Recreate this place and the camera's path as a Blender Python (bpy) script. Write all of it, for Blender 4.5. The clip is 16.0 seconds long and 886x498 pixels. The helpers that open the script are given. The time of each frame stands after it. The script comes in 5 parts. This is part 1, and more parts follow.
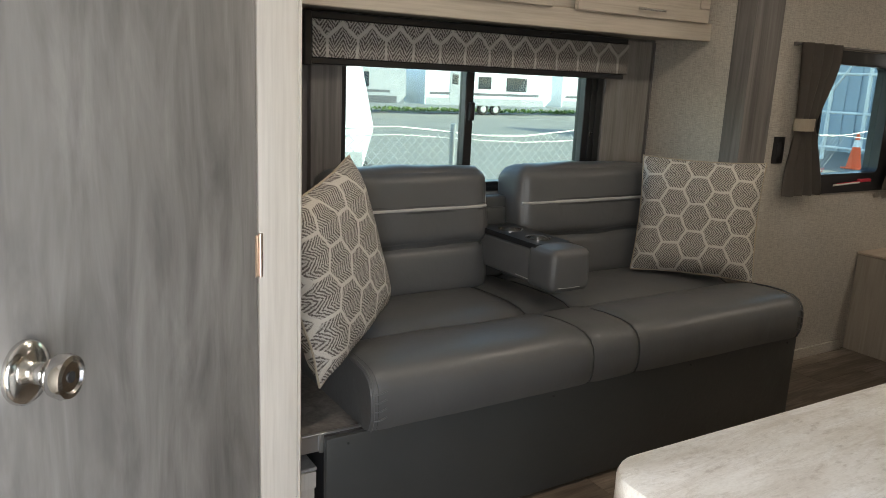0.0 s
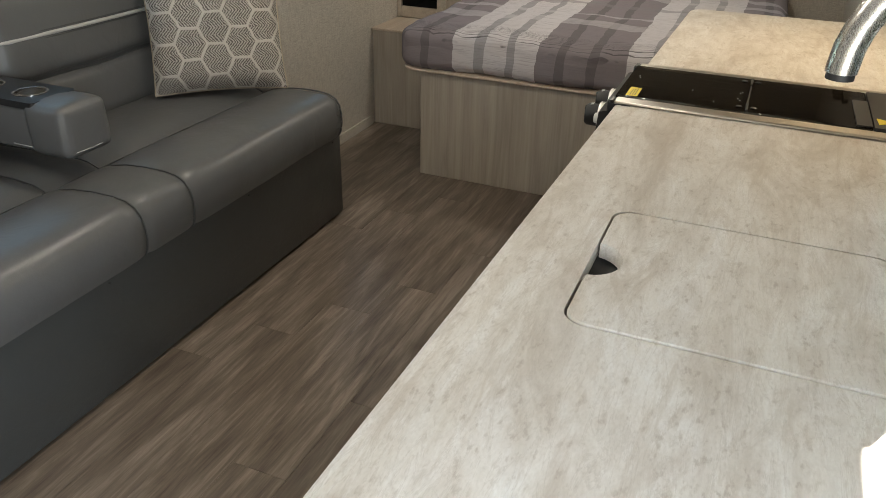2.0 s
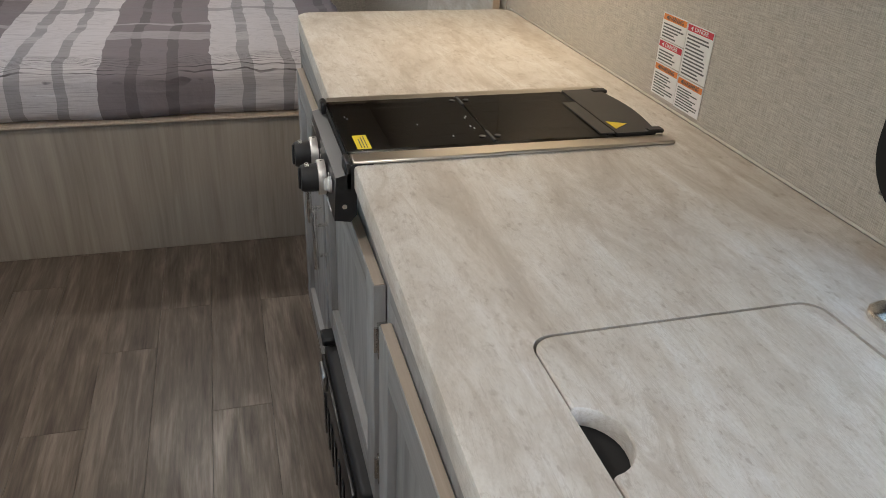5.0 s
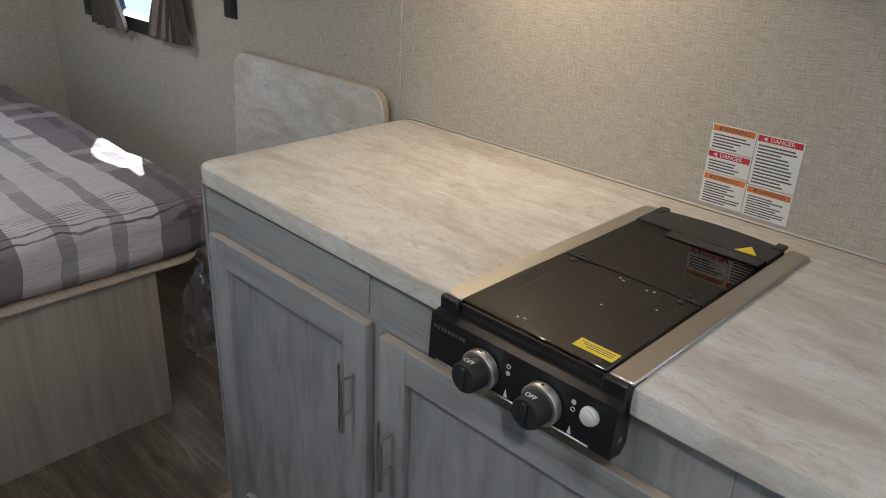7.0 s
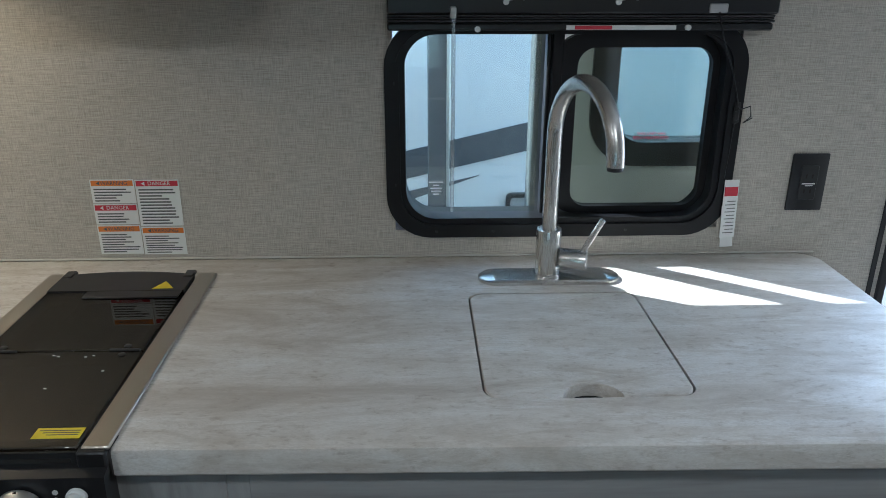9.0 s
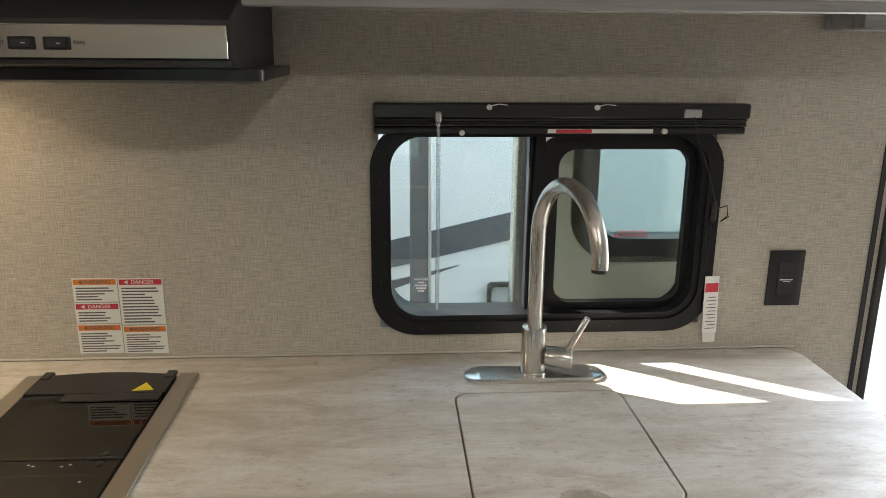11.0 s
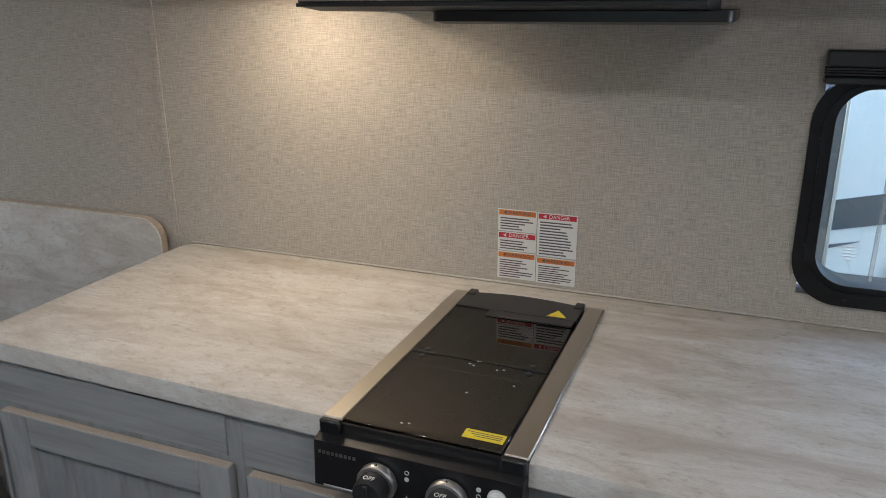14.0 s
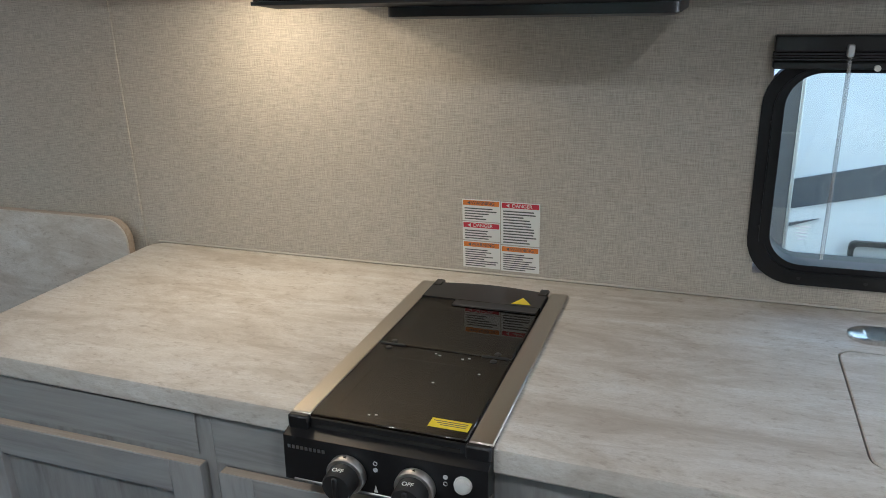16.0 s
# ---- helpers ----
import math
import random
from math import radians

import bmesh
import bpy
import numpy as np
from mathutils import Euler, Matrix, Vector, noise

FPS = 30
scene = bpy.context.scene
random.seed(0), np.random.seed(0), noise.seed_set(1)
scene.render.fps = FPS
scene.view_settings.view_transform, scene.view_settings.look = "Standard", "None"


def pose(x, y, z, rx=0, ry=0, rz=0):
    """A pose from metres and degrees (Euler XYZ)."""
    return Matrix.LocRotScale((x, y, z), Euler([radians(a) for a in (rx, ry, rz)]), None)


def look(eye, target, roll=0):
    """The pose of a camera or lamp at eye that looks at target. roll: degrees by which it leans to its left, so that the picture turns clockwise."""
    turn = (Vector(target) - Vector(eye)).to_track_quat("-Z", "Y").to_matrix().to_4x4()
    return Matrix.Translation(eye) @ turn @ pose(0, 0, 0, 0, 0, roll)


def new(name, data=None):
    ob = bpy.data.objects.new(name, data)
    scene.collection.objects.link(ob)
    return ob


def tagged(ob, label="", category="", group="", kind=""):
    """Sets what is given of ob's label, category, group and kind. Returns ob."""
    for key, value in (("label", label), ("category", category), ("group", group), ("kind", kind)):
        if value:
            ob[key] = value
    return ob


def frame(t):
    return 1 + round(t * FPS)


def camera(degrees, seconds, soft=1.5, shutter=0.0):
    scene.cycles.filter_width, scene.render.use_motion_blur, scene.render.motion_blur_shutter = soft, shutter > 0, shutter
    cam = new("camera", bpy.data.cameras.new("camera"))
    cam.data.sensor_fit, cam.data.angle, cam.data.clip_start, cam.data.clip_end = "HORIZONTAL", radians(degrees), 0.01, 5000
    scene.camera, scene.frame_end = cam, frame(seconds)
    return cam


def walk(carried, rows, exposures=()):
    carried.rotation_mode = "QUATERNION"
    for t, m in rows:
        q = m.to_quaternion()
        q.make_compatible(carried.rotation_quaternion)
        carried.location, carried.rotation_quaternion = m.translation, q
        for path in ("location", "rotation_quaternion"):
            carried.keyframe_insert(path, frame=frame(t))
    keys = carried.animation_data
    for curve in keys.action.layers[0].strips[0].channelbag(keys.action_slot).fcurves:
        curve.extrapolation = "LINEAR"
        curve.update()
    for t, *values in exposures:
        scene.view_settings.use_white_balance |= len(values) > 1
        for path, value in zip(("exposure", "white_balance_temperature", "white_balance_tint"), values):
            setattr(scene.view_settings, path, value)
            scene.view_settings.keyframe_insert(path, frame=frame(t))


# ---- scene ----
cam = camera(60.8, 16.0, 0.8)
PATH = [
    (0, (-0.413, 0.199, 1.235), (0.617, 1.856, 0.794), 2.6),
    (0.5, (-0.381, 0.241, 1.261), (0.804, 1.761, 0.724), 1.4),
    (1, (-0.274, 0.374, 1.255), (1.142, 1.601, 0.557), 0.1),
    (1.5, (-0.238, 0.458, 1.313), (1.315, 1.377, 0.451), 0.2),
    (2, (-0.207, 0.388, 1.35), (1.417, 1.053, 0.39), 1.3),
    (2.5, (-0.209, 0.328, 1.339), (1.464, 0.792, 0.346), 1.9),
    (3, (-0.226, 0.373, 1.338), (1.49, 0.614, 0.339), 2.9),
    (3.2, (-0.229, 0.42, 1.343), (1.496, 0.578, 0.344), 3.3),
    (5.3, (0.273, 0.872, 1.354), (1.918, 0.25, 0.402), 2.3),
    (5.5, (0.336, 0.942, 1.365), (1.954, 0.233, 0.427), 2.1),
    (6, (0.49, 1.103, 1.415), (2.011, 0.221, 0.462), 2.2),
    (6.5, (0.683, 1.214, 1.393), (2.115, 0.145, 0.494), 2.9),
    (7, (0.86, 1.309, 1.408), (2.115, -0.011, 0.582), 2.6),
    (7.5, (0.903, 1.379, 1.429), (1.84, -0.207, 0.65), 1.5),
    (8, (0.899, 1.409, 1.455), (1.434, -0.361, 0.695), -0.2),
    (8.5, (0.853, 1.406, 1.453), (0.985, -0.446, 0.71), 0.1),
    (8.7, (0.83, 1.399, 1.456), (0.828, -0.46, 0.718), -0.1),
    (10.8, (0.83, 1.382, 1.497), (0.64, -0.539, 0.973), 0.3),
    (11, (0.844, 1.387, 1.495), (0.712, -0.54, 0.977), 0.5),
    (11.5, (0.882, 1.398, 1.482), (0.904, -0.532, 0.959), 0.9),
    (12, (0.927, 1.404, 1.476), (1.112, -0.513, 0.937), 0.7),
    (12.5, (0.953, 1.426, 1.495), (1.321, -0.457, 0.931), 0.4),
    (13, (0.975, 1.428, 1.483), (1.492, -0.419, 0.916), 0.2),
    (13.5, (0.991, 1.439, 1.477), (1.626, -0.366, 0.892), 0.1),
    (14, (0.99, 1.441, 1.473), (1.696, -0.325, 0.855), -0.3),
    (14.5, (0.976, 1.45, 1.472), (1.737, -0.28, 0.816), -1.0),
    (15, (0.986, 1.482, 1.475), (1.806, -0.214, 0.803), -1.4),
    (15.5, (0.994, 1.496, 1.479), (1.797, -0.213, 0.819), -1.6),
    (16, (0.964, 1.447, 1.487), (1.608, -0.331, 0.835), -1.6),
]
EXPOSURES = ((0, 2.66, 6800, 10), (0.5, 2.80, 6850, 9), (1.0, 3.27, 7050, 8), (1.5, 3.23, 6800, 7), (2.0, 3.19, 6500, 6), (2.5, 3.07, 6150, 6), (3.0, 2.76, 6000, 6), (3.2, 2.79, 6000, 7), (5.3, 3.12, 5950, 10), (6.0, 3.07, 5850, 10), (7.0, 2.92, 5600, 9), (7.5, 2.95, 5550, 9), (8.0, 2.80, 5300, 6), (8.5, 2.44, 5050, 4), (8.7, 2.44, 5050, 4), (10.8, 2.71, 6600, 8), (11.0, 2.79, 6550, 8), (11.5, 3.11, 6250, 10), (12.0, 3.09, 6100, 10), (12.5, 2.94, 5950, 11), (14.0, 2.79, 5500, 11), (15.5, 2.68, 5500, 11), (16.0, 2.85, 5430, 8))
walk(cam, [(t, look(eye, target, roll)) for t, eye, target, roll in PATH], EXPOSURES)

# ---- world, sun and exposure ----
SUN_FROM = Vector((0.392, -0.267, 0.374)).normalized()
world = bpy.data.worlds.new("sky_world")
scene.world = world
world.use_nodes = True
wn = world.node_tree
sky = wn.nodes.new("ShaderNodeTexSky")
sky.sky_type, sky.sun_disc = "NISHITA", False
sky.sun_elevation = math.asin(SUN_FROM.z)
sky.sun_rotation = math.atan2(SUN_FROM.x, SUN_FROM.y)
wn.links.new(sky.outputs[0], wn.nodes["Background"].inputs[0])
wn.nodes["Background"].inputs[1].default_value = 0.15
sun_data = bpy.data.lights.new("sun", "SUN")
sun_data.energy, sun_data.angle, sun_data.color = 2.8, radians(0.5), (1.0, 0.93, 0.82)
sun = new("sun", sun_data)
sun.matrix_world = look(SUN_FROM * 20, (0, 0, 0))


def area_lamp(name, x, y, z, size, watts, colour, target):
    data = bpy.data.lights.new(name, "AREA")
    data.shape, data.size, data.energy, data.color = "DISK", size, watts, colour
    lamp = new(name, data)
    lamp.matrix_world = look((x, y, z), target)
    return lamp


# unseen ceiling lamps added as room fill, and the lamp under the cupboard
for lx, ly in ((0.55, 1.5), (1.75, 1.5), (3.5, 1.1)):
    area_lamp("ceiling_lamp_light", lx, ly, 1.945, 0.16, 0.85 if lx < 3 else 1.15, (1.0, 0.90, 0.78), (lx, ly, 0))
area_lamp("cupboard_lamp_light", 1.84, 0.20, 1.538, 0.075, 0.33, (1.0, 0.74, 0.45), (1.84, 0.24, 0.9))
# weak fill added below the hood to soften the cupboard lamp's shadow
area_lamp("hood_lamp_light", 1.56, 0.17, 1.455, 0.07, 0.045, (1.0, 0.76, 0.48), (1.50, 0.10, 0.9))
# daylight in the open entry
entry = bpy.data.lights.new("entry_daylight", "AREA")
entry.shape, entry.size, entry.size_y, entry.energy, entry.color = "RECTANGLE", 0.42, 1.5, 4.2, (0.97, 0.985, 1.0)
new("entry_daylight", entry).matrix_world = look((-0.57, -0.05, 1.0), (-0.57, 1.0, 0.95))


# ---- mesh helpers ----
PLACE = {}


def thing(name, loc=(0, 0, 0), label="", category="", group="", kind="", m=None):
    """An Empty at the thing's base. Parts are given in world places unless m, a pose, is given."""
    ob = new(name)
    ob.empty_display_size = 0.05
    ob.matrix_basis = m if m is not None else Matrix.Translation(loc)
    PLACE[ob.name] = Matrix.Identity(4) if m is not None else ob.matrix_basis.copy()
    return tagged(ob, label, category, group, kind)


def mesh_of(name, bm, material, smooth=True):
    bmesh.ops.recalc_face_normals(bm, faces=bm.faces)
    me = bpy.data.meshes.new(name)
    bm.to_mesh(me)
    bm.free()
    me.materials.append(material)
    if smooth:
        me.shade_smooth()
        me.set_sharp_from_angle(angle=radians(38))
    return me


def part(name, bm, material, parent=None, label="", smooth=True):
    ob = new(name, mesh_of(name, bm, material, smooth))
    if parent is not None:
        ob.parent = parent
        ob.matrix_parent_inverse = PLACE.get(parent.name, Matrix.Identity(4)).inverted()
    if label:
        ob["label"] = label
    return ob


def solid(name, bm, material, label="", category="", group="", kind="", smooth=True):
    return tagged(part(name, bm, material, None, "", smooth), label, category, group, kind)


def join(*bms):
    out = bms[0]
    for b in bms[1:]:
        me = bpy.data.meshes.new("tmp")
        b.to_mesh(me)
        b.free()
        out.from_mesh(me)
        bpy.data.meshes.remove(me)
    return out


def moved(bm, m):
    bm.transform(m)
    return bm


def box(x0, x1, y0, y1, z0, z1, r=0.002, seg=1):
    bm = bmesh.new()
    bmesh.ops.create_cube(bm, size=1)
    bm.transform(Matrix.Translation(((x0 + x1) / 2, (y0 + y1) / 2, (z0 + z1) / 2)) @ Matrix.Diagonal((x1 - x0, y1 - y0, z1 - z0, 1)))
    if r > 0:
        bmesh.ops.bevel(bm, geom=bm.edges[:], offset=min(r, 0.45 * min(x1 - x0, y1 - y0, z1 - z0)), segments=seg, affect="EDGES", profile=0.5)
    return bm


def rod(a, b, r, seg=20, r2=None, bevel=0.0):
    a, b = Vector(a), Vector(b)
    bm = bmesh.new()
    bmesh.ops.create_cone(bm, cap_ends=True, segments=seg, radius1=r, radius2=r if r2 is None else r2, depth=(b - a).length)
    if bevel:
        rims = [e for e in bm.edges if len(e.link_faces) == 2 and any(len(f.verts) > 4 for f in e.link_faces)]
        bmesh.ops.bevel(bm, geom=rims, offset=bevel, segments=2, affect="EDGES", profile=0.5)
    bm.transform(Matrix.Translation((a + b) / 2) @ (b - a).to_track_quat("Z", "Y").to_matrix().to_4x4())
    return bm


def skin(loops, closed_ends=True, ring=True):
    """Joins loops of equal length, in order, by quads."""
    bm = bmesh.new()
    rows = [[bm.verts.new(p) for p in loop] for loop in loops]
    n = len(rows[0])
    for a, b in zip(rows, rows[1:]):
        for i in range(n if ring else n - 1):
            j = (i + 1) % n
            bm.faces.new((a[i], a[j], b[j], b[i]))
    if closed_ends:
        bm.faces.new(rows[0])
        bm.faces.new(rows[-1])
    return bm


def tube(points, r, seg=12):
    pts = [Vector(p) for p in points]
    loops = []
    side = None
    for i, p in enumerate(pts):
        d = (pts[min(i + 1, len(pts) - 1)] - pts[max(i - 1, 0)]).normalized()
        if side is None:
            side = d.orthogonal().normalized()
        side = (side - d * side.dot(d)).normalized()
        up = d.cross(side)
        loops.append([p + r * (math.cos(a) * side + math.sin(a) * up) for a in (2 * math.pi * k / seg for k in range(seg))])
    return skin(loops)


def rrect(x0, x1, y0, y1, r, seg=6):
    """Corner points of a rounded rectangle in the plane, anticlockwise."""
    out = []
    for cx, cy, a0 in ((x1 - r, y1 - r, 0), (x0 + r, y1 - r, 90), (x0 + r, y0 + r, 180), (x1 - r, y0 + r, 270)):
        for k in range(seg + 1):
            a = radians(a0 + 90 * k / seg)
            out.append((cx + r * math.cos(a), cy + r * math.sin(a)))
    return out


def flat(points, z):
    return [(x, y, z) for x, y in points]


def upright(points, y):
    return [(x, y, z) for x, z in points]


def ring(outer, inner, lift, a, b):
    """A frame between two loops of equal length, from depth a to depth b; lift lays a loop into space."""
    return skin([lift(inner, a), lift(outer, a), lift(outer, b), lift(inner, b), lift(inner, a)], closed_ends=False)


def plate(outlines, holes=()):
    """A slab from loops of equal length, top last, with holes through it: ((points, bottom), ...)."""
    bm = bmesh.new()
    rows = [[bm.verts.new(p) for p in loop] for loop in outlines]
    n = len(rows[0])
    for a, b in zip(rows, rows[1:]):
        for i in range(n):
            j = (i + 1) % n
            bm.faces.new((a[i], a[j], b[j], b[i]))
    z = outlines[-1][0][2]
    edges = [bm.edges.get((rows[-1][i], rows[-1][(i + 1) % n])) for i in range(n)]
    for points, low in holes:
        top = [bm.verts.new((x, y, z)) for x, y in points]
        down = [bm.verts.new((x, y, low)) for x, y in points]
        for i in range(len(top)):
            j = (i + 1) % len(top)
            edges.append(bm.edges.new((top[i], top[j])))
        for i in range(len(top)):
            j = (i + 1) % len(top)
            bm.faces.new((top[i], top[j], down[j], down[i]))
    bmesh.ops.triangle_fill(bm, edges=edges, use_beauty=True, use_dissolve=False)
    if not holes:
        bm.faces.new(rows[0])
    return bm


def rounded_slab(x0, x1, y0, y1, z0, z1, corner, edge=0.004, holes=(), seg=6):
    steps = [(edge, z0), (0, z0 + edge), (0, z1 - edge), (edge * 0.3, z1 - edge * 0.3), (edge, z1)]
    return plate([flat(rrect(x0 + i, x1 - i, y0 + i, y1 - i, max(corner - i, 0.001), seg), z) for i, z in steps], holes)


def soft(x0, x1, y0, y1, z0, z1, r, cuts=14, puff=0.0, wrinkle=0.0, scale=9.0, seed=0.0):
    """A stuffed block: rounded edges, swollen faces and slight wrinkles."""
    bm = bmesh.new()
    bmesh.ops.create_cube(bm, size=2)
    bmesh.ops.subdivide_edges(bm, edges=bm.edges[:], cuts=cuts, use_grid_fill=True)
    c = Vector(((x0 + x1) / 2, (y0 + y1) / 2, (z0 + z1) / 2))
    h = Vector(((x1 - x0) / 2, (y1 - y0) / 2, (z1 - z0) / 2))
    rr = [min(r, v * 0.98) for v in h]
    for v in bm.verts:
        u = v.co.copy()
        # more rows of vertices near the edges
        p = Vector([math.copysign(1 - (1 - abs(u[i])) ** 1.35, u[i]) * h[i] for i in range(3)])
        q = Vector([max(-h[i] + rr[i], min(h[i] - rr[i], p[i])) for i in range(3)])
        d = p - q
        if d.length > 1e-9:
            e = Vector([d[i] / rr[i] for i in range(3)])
            m = max(abs(a) for a in e)
            e = e.normalized() * m
            p = q + Vector([e[i] * rr[i] for i in range(3)])
        if puff:
            k = max(range(3), key=lambda i: abs(u[i]))
            o = [i for i in range(3) if i != k]
            p[k] += math.copysign(puff * (1 - u[o[0]] ** 2) * (1 - u[o[1]] ** 2), u[k])
        w = c + p
        if wrinkle:
            w += Vector((noise.noise(w * scale + Vector((seed, 0, 0))), noise.noise(w * scale + Vector((0, seed + 5, 0))), noise.noise(w * scale + Vector((0, 3, seed))))) * wrinkle
        v.co = w
    return bm


def wall_along_x(y0, y1, x0, x1, z0, z1, holes=()):
    """One slab with openings cut through it."""
    bm = bmesh.new()
    loops = [[(x0, z0), (x1, z0), (x1, z1), (x0, z1)]] + [[(a, c), (b, c), (b, d), (a, d)] for a, b, c, d in holes]
    rows = [[[bm.verts.new((x, y, z)) for x, z in loop] for loop in loops] for y in (y0, y1)]
    for face in rows:
        edges = [bm.edges.new((loop[i], loop[(i + 1) % 4])) for loop in face for i in range(4)]
        bmesh.ops.triangle_fill(bm, edges=edges, use_beauty=True, use_dissolve=False)
    for near, far_side in zip(*rows):
        for i in range(4):
            j = (i + 1) % 4
            bm.faces.new((near[i], near[j], far_side[j], far_side[i]))
    return bm


def lettering(name, words, size, m, material, parent=None, depth=0.0004):
    curve = bpy.data.curves.new(name, "FONT")
    curve.body, curve.size, curve.extrude = words, size, depth
    curve.align_x, curve.align_y = "CENTER", "CENTER"
    tmp = bpy.data.objects.new(name, curve)
    me = bpy.data.meshes.new_from_object(tmp)
    bpy.data.objects.remove(tmp)
    me.transform(m)
    me.materials.clear()
    me.materials.append(material)
    ob = new(name, me)
    if parent is not None:
        ob.parent = parent
        ob.matrix_parent_inverse = PLACE.get(parent.name, Matrix.Identity(4)).inverted()
    return ob


# ---- materials ----
def shader(name, rough=0.5, metal=0.0, spec=0.5):
    m = bpy.data.materials.new(name)
    m.use_nodes = True
    b = m.node_tree.nodes["Principled BSDF"]
    b.inputs["Roughness"].default_value, b.inputs["Metallic"].default_value = rough, metal
    b.inputs["Specular IOR Level"].default_value = spec
    return m, m.node_tree, b


def spot(nt, scale=(1, 1, 1), kind="Object", turn=(0, 0, 0), shift=False):
    """Places on the object, stretched; shift moves them by the object's own random number."""
    t, mp = nt.nodes.new("ShaderNodeTexCoord"), nt.nodes.new("ShaderNodeMapping")
    mp.inputs["Scale"].default_value = scale
    mp.inputs["Rotation"].default_value = [radians(a) for a in turn]
    nt.links.new(t.outputs[kind], mp.inputs[0])
    if shift:
        info, mul = nt.nodes.new("ShaderNodeObjectInfo"), nt.nodes.new("ShaderNodeMath")
        mul.operation, mul.inputs[1].default_value = "MULTIPLY", 57.0
        nt.links.new(info.outputs["Random"], mul.inputs[0])
        nt.links.new(mul.outputs[0], mp.inputs["Location"])
    return mp.outputs[0]


def grain(nt, vec, scale, detail=4.0, rough=0.55, warp=0.0):
    n = nt.nodes.new("ShaderNodeTexNoise")
    n.inputs["Scale"].default_value, n.inputs["Detail"].default_value = scale, detail
    n.inputs["Roughness"].default_value, n.inputs["Distortion"].default_value = rough, warp
    nt.links.new(vec, n.inputs["Vector"])
    return n.outputs["Fac"]


def ramp(nt, fac, stops, step=False):
    r = nt.nodes.new("ShaderNodeValToRGB")
    r.color_ramp.interpolation = "CONSTANT" if step else "LINEAR"
    while len(r.color_ramp.elements) < len(stops):
        r.color_ramp.elements.new(0.5)
    for e, (at, c) in zip(r.color_ramp.elements, stops):
        e.position = at
        e.color = (c, c, c, 1) if isinstance(c, (int, float)) else (*c, 1)
    nt.links.new(fac, r.inputs[0])
    return r.outputs[0]


def blend(nt, fac, a, b, how="MIX"):
    m = nt.nodes.new("ShaderNodeMix")
    m.data_type, m.blend_type = "RGBA", how
    for value, socket in ((fac, m.inputs[0]), (a, m.inputs[6]), (b, m.inputs[7])):
        if isinstance(value, bpy.types.NodeSocket):
            nt.links.new(value, socket)
        elif isinstance(value, (int, float)):
            socket.default_value = value
        else:
            socket.default_value = (*value, 1)
    return m.outputs[2]


def calc(nt, op, a, b=0.0, c=0.0):
    m = nt.nodes.new("ShaderNodeMath")
    m.operation = op
    for value, socket in zip((a, b, c), m.inputs):
        if isinstance(value, bpy.types.NodeSocket):
            nt.links.new(value, socket)
        else:
            socket.default_value = value
    return m.outputs[0]


def relief(nt, b, height, strength, distance=0.002):
    n = nt.nodes.new("ShaderNodeBump")
    n.inputs["Strength"].default_value, n.inputs["Distance"].default_value = strength, distance
    nt.links.new(height, n.inputs["Height"])
    nt.links.new(n.outputs[0], b.inputs["Normal"])


def paint(nt, b, colour):
    nt.links.new(colour, b.inputs["Base Color"])


def plain(name, colour, rough=0.5, metal=0.0, spec=0.5, vary=0.12, scale=30.0, bump=0.05):
    m, nt, b = shader(name, rough, metal, spec)
    v = spot(nt)
    big, fine = grain(nt, v, scale * 0.15), grain(nt, v, scale * 6)
    dark = tuple(c * (1 - vary) for c in colour)
    paint(nt, b, blend(nt, calc(nt, "MULTIPLY_ADD", fine, 0.4, calc(nt, "MULTIPLY", big, 0.6)), dark, tuple(min(1, c * (1 + vary)) for c in colour)))
    nt.links.new(ramp(nt, big, [(0.3, max(0.02, rough * 0.85)), (0.7, min(1, rough * 1.15))]), b.inputs["Roughness"])
    relief(nt, b, fine, bump, 0.001)
    return m


def linen(name, colour, dark):
    """Woven wall covering, threads across and upright."""
    m, nt, b = shader(name, 0.75, 0, 0.3)
    across = grain(nt, spot(nt, (1.1, 1.1, 25)), 26, 3, 0.65)
    down = grain(nt, spot(nt, (27, 27, 1.3)), 26, 3, 0.65)
    cloud = grain(nt, spot(nt), 2.2, 3)
    both = calc(nt, "MULTIPLY_ADD", down, 0.46, calc(nt, "MULTIPLY", across, 0.54))
    c = blend(nt, ramp(nt, both, [(0.375, 0.0), (0.605, 1.0)]), dark, colour)
    paint(nt, b, blend(nt, calc(nt, "MULTIPLY", cloud, 0.22), c, dark))
    relief(nt, b, both, 0.6, 0.0018)
    return m


